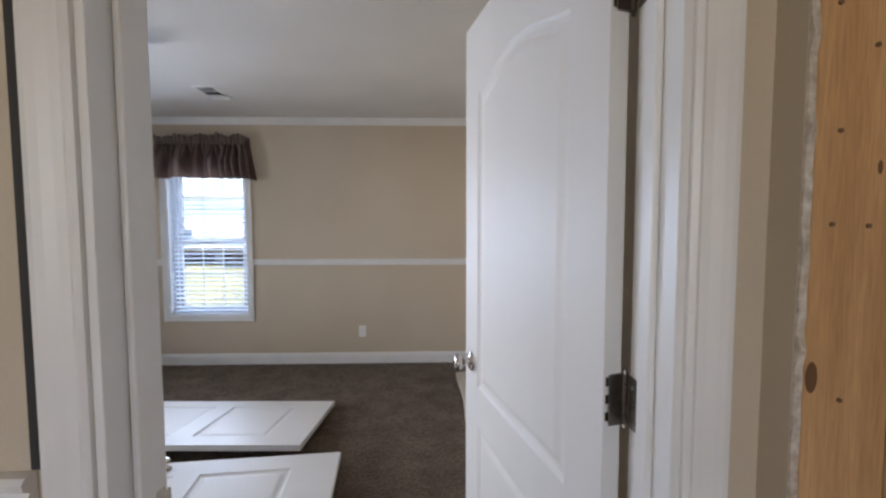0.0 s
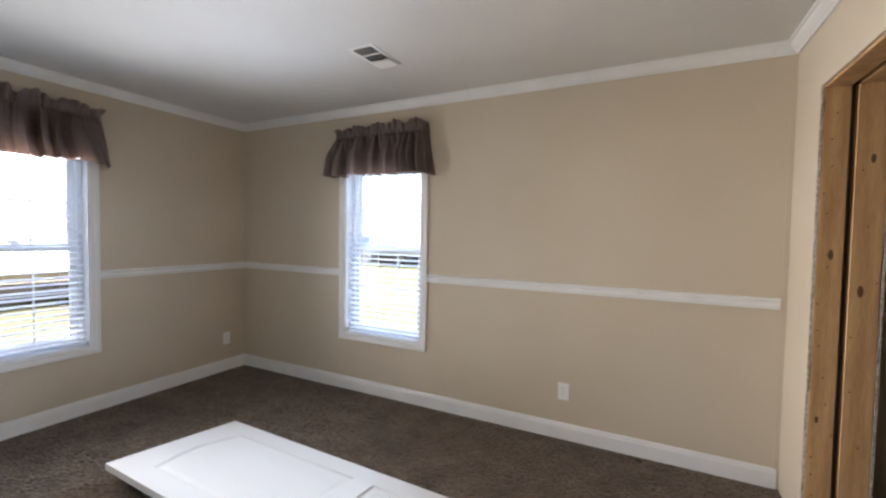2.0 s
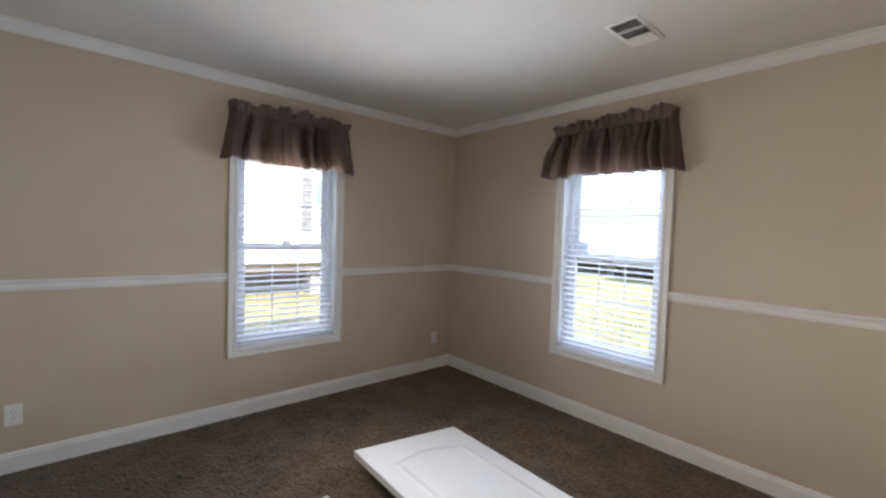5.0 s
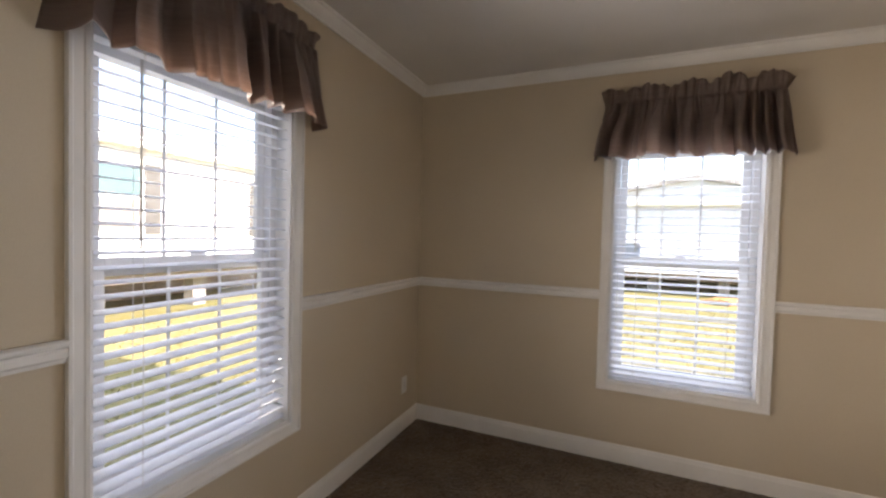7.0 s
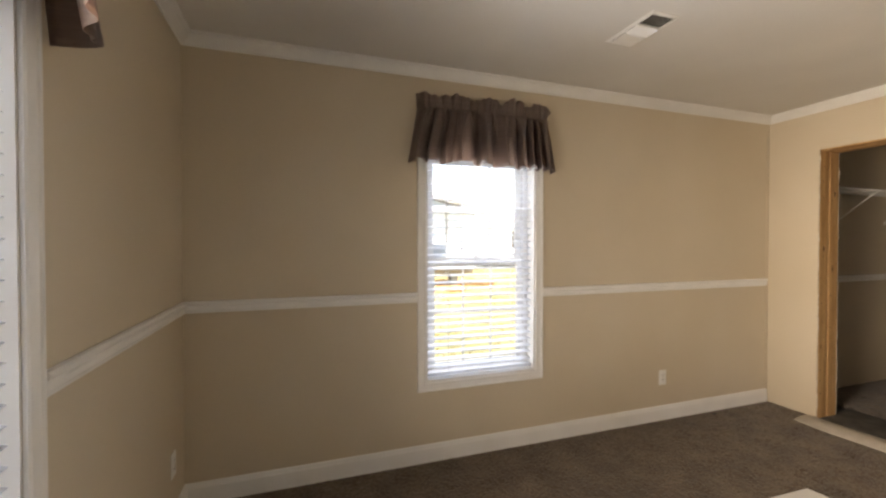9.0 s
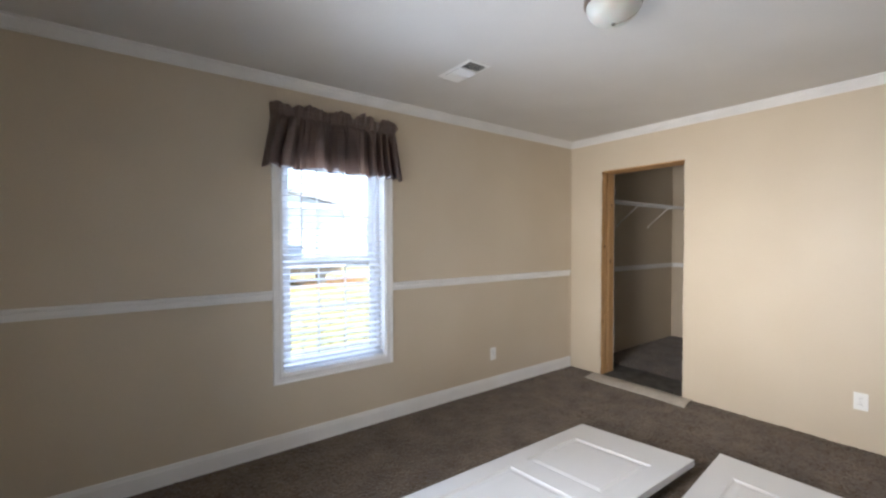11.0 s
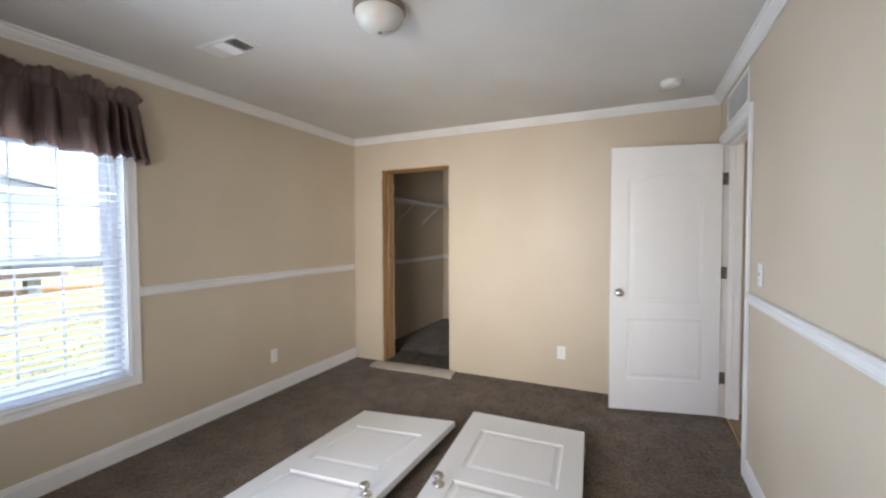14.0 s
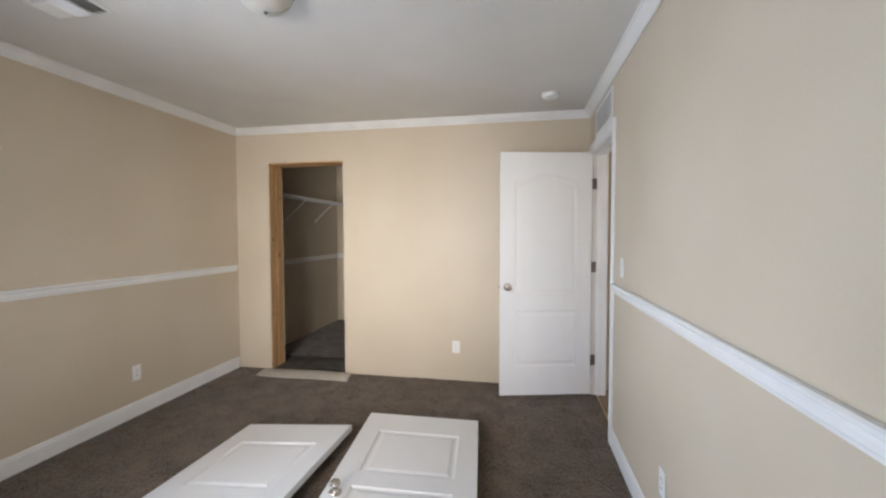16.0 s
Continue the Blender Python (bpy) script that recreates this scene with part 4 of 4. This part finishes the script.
def house(m, length, depth, z0, z1, siding, wins, label, rise=1.1, gable_end=False):
    """A set-up manufactured home: siding body over a dark open crawl space on block piers."""
    h = base("manufactured_home", m, label, "house", "neighbouring homes")
    part("wall", lap_wall(length, z0, z1), siding, h)
    for s in (-1, 1):
        side = lap_wall(depth, z0, z1)
        bmesh.ops.transform(side, matrix=pose(s * (length / 2 - 0.02), -depth / 2 - 0.06, 0, 0, 0, -90 * s), verts=side.verts)
        part("wall", side, siding, h)
    back = lap_wall(length, z0, z1)
    bmesh.ops.transform(back, matrix=pose(0, -depth - 0.1, 0, 0, 0, 180), verts=back.verts)
    part("wall", back, siding, h)
    roof = bmesh.new()
    o = 0.35
    if gable_end:
        pts = [(-length / 2 - o, z1), (0, z1 + rise), (length / 2 + o, z1)]
        low = [(x, z - 0.16) for x, z in pts]
        ends = [[roof.verts.new((x, y, z)) for x, z in pts + low[::-1]] for y in (o, -depth - o)]
    else:
        pts = [(o, z1), (-depth / 2, z1 + rise), (-depth - o, z1)]
        low = [(y, z - 0.16) for y, z in pts]
        ends = [[roof.verts.new((x, y, z)) for y, z in pts + low[::-1]] for x in (-length / 2 - o, length / 2 + o)]
    for k in range(6):
        roof.faces.new((ends[0][k], ends[0][(k + 1) % 6], ends[1][(k + 1) % 6], ends[1][k]))
    roof.faces.new(ends[0][:3] + ends[0][3:])
    roof.faces.new(ends[1])
    part("roof", roof, M_SHINGLE, h, "grey shingle roof")
    if gable_end:
        for y in (-0.01, -depth - 0.09):
            g2 = bmesh.new()
            f = [[g2.verts.new((x, y + d, z)) for x, z in ((-length / 2, z1 - 0.1), (length / 2, z1 - 0.1), (0, z1 + rise - 0.1))] for d in (0, -0.08)]
            g2.faces.new(f[0])
            g2.faces.new(f[1])
            for k in range(3):
                g2.faces.new((f[0][k], f[0][(k + 1) % 3], f[1][(k + 1) % 3], f[1][k]))
            part("gable", g2, siding, h)
    part("fascia", boxm(-length / 2 - 0.3, length / 2 + 0.3, 0.28, 0.36, z1 - 0.24, z1 - 0.02), M_TRIM, h)
    part("soffit", boxm(-length / 2 - 0.3, length / 2 + 0.3, 0.024, 0.278, z1 - 0.235, z1 - 0.205), M_TRIM, h)
    part("floor_beam", boxm(-length / 2, length / 2, -depth, -0.35, z0 - 0.25, z0), M_UNDER, h)
    # sheet added under the floor; its brown stands for the crawl space's shade
    part("crawl_shade", boxm(-length / 2, length / 2, -depth * 0.45 - 0.1, -depth * 0.45, GZ, z0 - 0.2), M_UNDER, h)
    k = -length / 2 + 0.8
    while k < length / 2:
        part("pier", boxm(k - 0.2, k + 0.2, -1.25, -0.85, GZ, z0 - 0.25, bevel=0.01), M_BLOCK, h, "stacked concrete block pier")
        k += 2.6
    for cx, cz, w, t in wins:
        f = part("window", ring(bmesh.new(), cx - w / 2, cx + w / 2, cz - t / 2, cz + t / 2, 0.06, 0.0, 0.05), M_TRIM, h)
        part("pane", boxm(cx - w / 2 + 0.05, cx + w / 2 - 0.05, 0.012, 0.032, cz, cz + t / 2 - 0.05), M_TEAL, f)
        part("pane", boxm(cx - w / 2 + 0.05, cx + w / 2 - 0.05, 0.012, 0.034, cz - t / 2 + 0.05, cz - 0.03), M_SCREEN, f)
        part("meeting_rail", boxm(cx - w / 2 + 0.05, cx + w / 2 - 0.05, 0.012, 0.046, cz - 0.03, cz + 0.03), M_TRIM, f)
        for s in (-1, 1):
            sx = cx + s * (w / 2 + 0.22)
            sh = boxm(sx - 0.18, sx + 0.18, 0.024, 0.05, cz - t / 2, cz + t / 2, bevel=0.006)
            for kk in range(14):
                zz = cz - t / 2 + 0.08 + (t - 0.16) * kk / 13
                add_box(sh, sx - 0.14, sx + 0.14, 0.048, 0.062, zz - 0.018, zz + 0.012)
            part("shutter", sh, M_SHUTTER, h, "grey louvred shutter")
    return h


house(pose(-13.0, 5.0, 0, 0, 0, -90), 21.0, 7.6, 0.30, 3.45, M_SIDING, [(-6.35, 2.06, 1.05, 1.65), (-1.9, 2.06, 1.05, 1.65), (2.6, 2.06, 1.05, 1.65), (7.0, 2.06, 1.05, 1.65)], "white manufactured home with grey shutters on block piers")
house(pose(0.0, 20.3, 0, 0, 0, 180), 9.4, 17.0, 0.10, 3.1, M_SIDING_B, [], "pale manufactured home end wall under a low gable", 0.95, True)
house(pose(17.5, 34.0, 0, 0, 0, 180), 17.0, 8.0, 0.10, 2.9, M_SIDING, [(-4.0, 1.7, 0.9, 1.4), (2.5, 1.7, 0.9, 1.4)], "white manufactured home far across the lawn", 1.0)

house(pose(-13.6, 22.5, 0, 0, 0, 180), 15.0, 8.0, 0.20, 3.2, M_SIDING, [], "white manufactured home with a dark open crawl space", 1.0)


def lumber_stack(m, seed, n):
    o = base("lumber_stack", m, "scattered orange-brown lumber lying on the grass", "lumber stack", "lumber piles")
    rng = random.Random(seed)
    for k in range(n):
        b = boxm(-1.5, 1.5, -0.07, 0.07, 0, 0.045, bevel=0.004)
        bmesh.ops.transform(b, matrix=pose(rng.uniform(-0.3, 0.3), -0.45 + 0.18 * (k % 6), 0.046 * (k // 6) * 1.02, 0, 0, rng.uniform(-4, 4)), verts=b.verts)
        part("board", b, M_LUMBER, o)


lumber_stack(pose(2.0, 19.0, GZ, 0, 0, 8), 2, 24)
lumber_stack(pose(4.6, 21.6, GZ, 0, 0, -14), 5, 30)
lumber_stack(pose(7.4, 24.2, GZ, 0, 0, 20), 7, 18)


def grass_tufts():
    """Blades over the strips of lawn that the windows look down on."""
    rng = np.random.default_rng(9)
    verts, faces = [], []
    for x0, x1, y0, y1, n in ((-13.5, -4.8, -2.0, 12.0, 15000), (-8.0, 4.0, 5.0, 16.5, 15000)):
        px, py = rng.uniform(x0, x1, n), rng.uniform(y0, y1, n)
        an, hh = rng.uniform(0, 6.283, n), rng.uniform(0.015, 0.04, n)
        for x, y, a, h in zip(px, py, an, hh):
            i = len(verts)
            c, s = math.cos(a), math.sin(a)
            verts += [(x - 0.02 * c, y - 0.02 * s, GZ), (x + 0.02 * c, y + 0.02 * s, GZ), (x - 0.035 * s, y + 0.035 * c, GZ + h)]
            faces.append((i, i + 1, i + 2))
    me = bpy.data.meshes.new("grass")
    me.from_pydata(verts, [], faces)
    me.materials.append(M_BLADE)
    tagged(new("grass", me), "short dry grass blades on the lawn", "grass", kind="stuff")


grass_tufts()
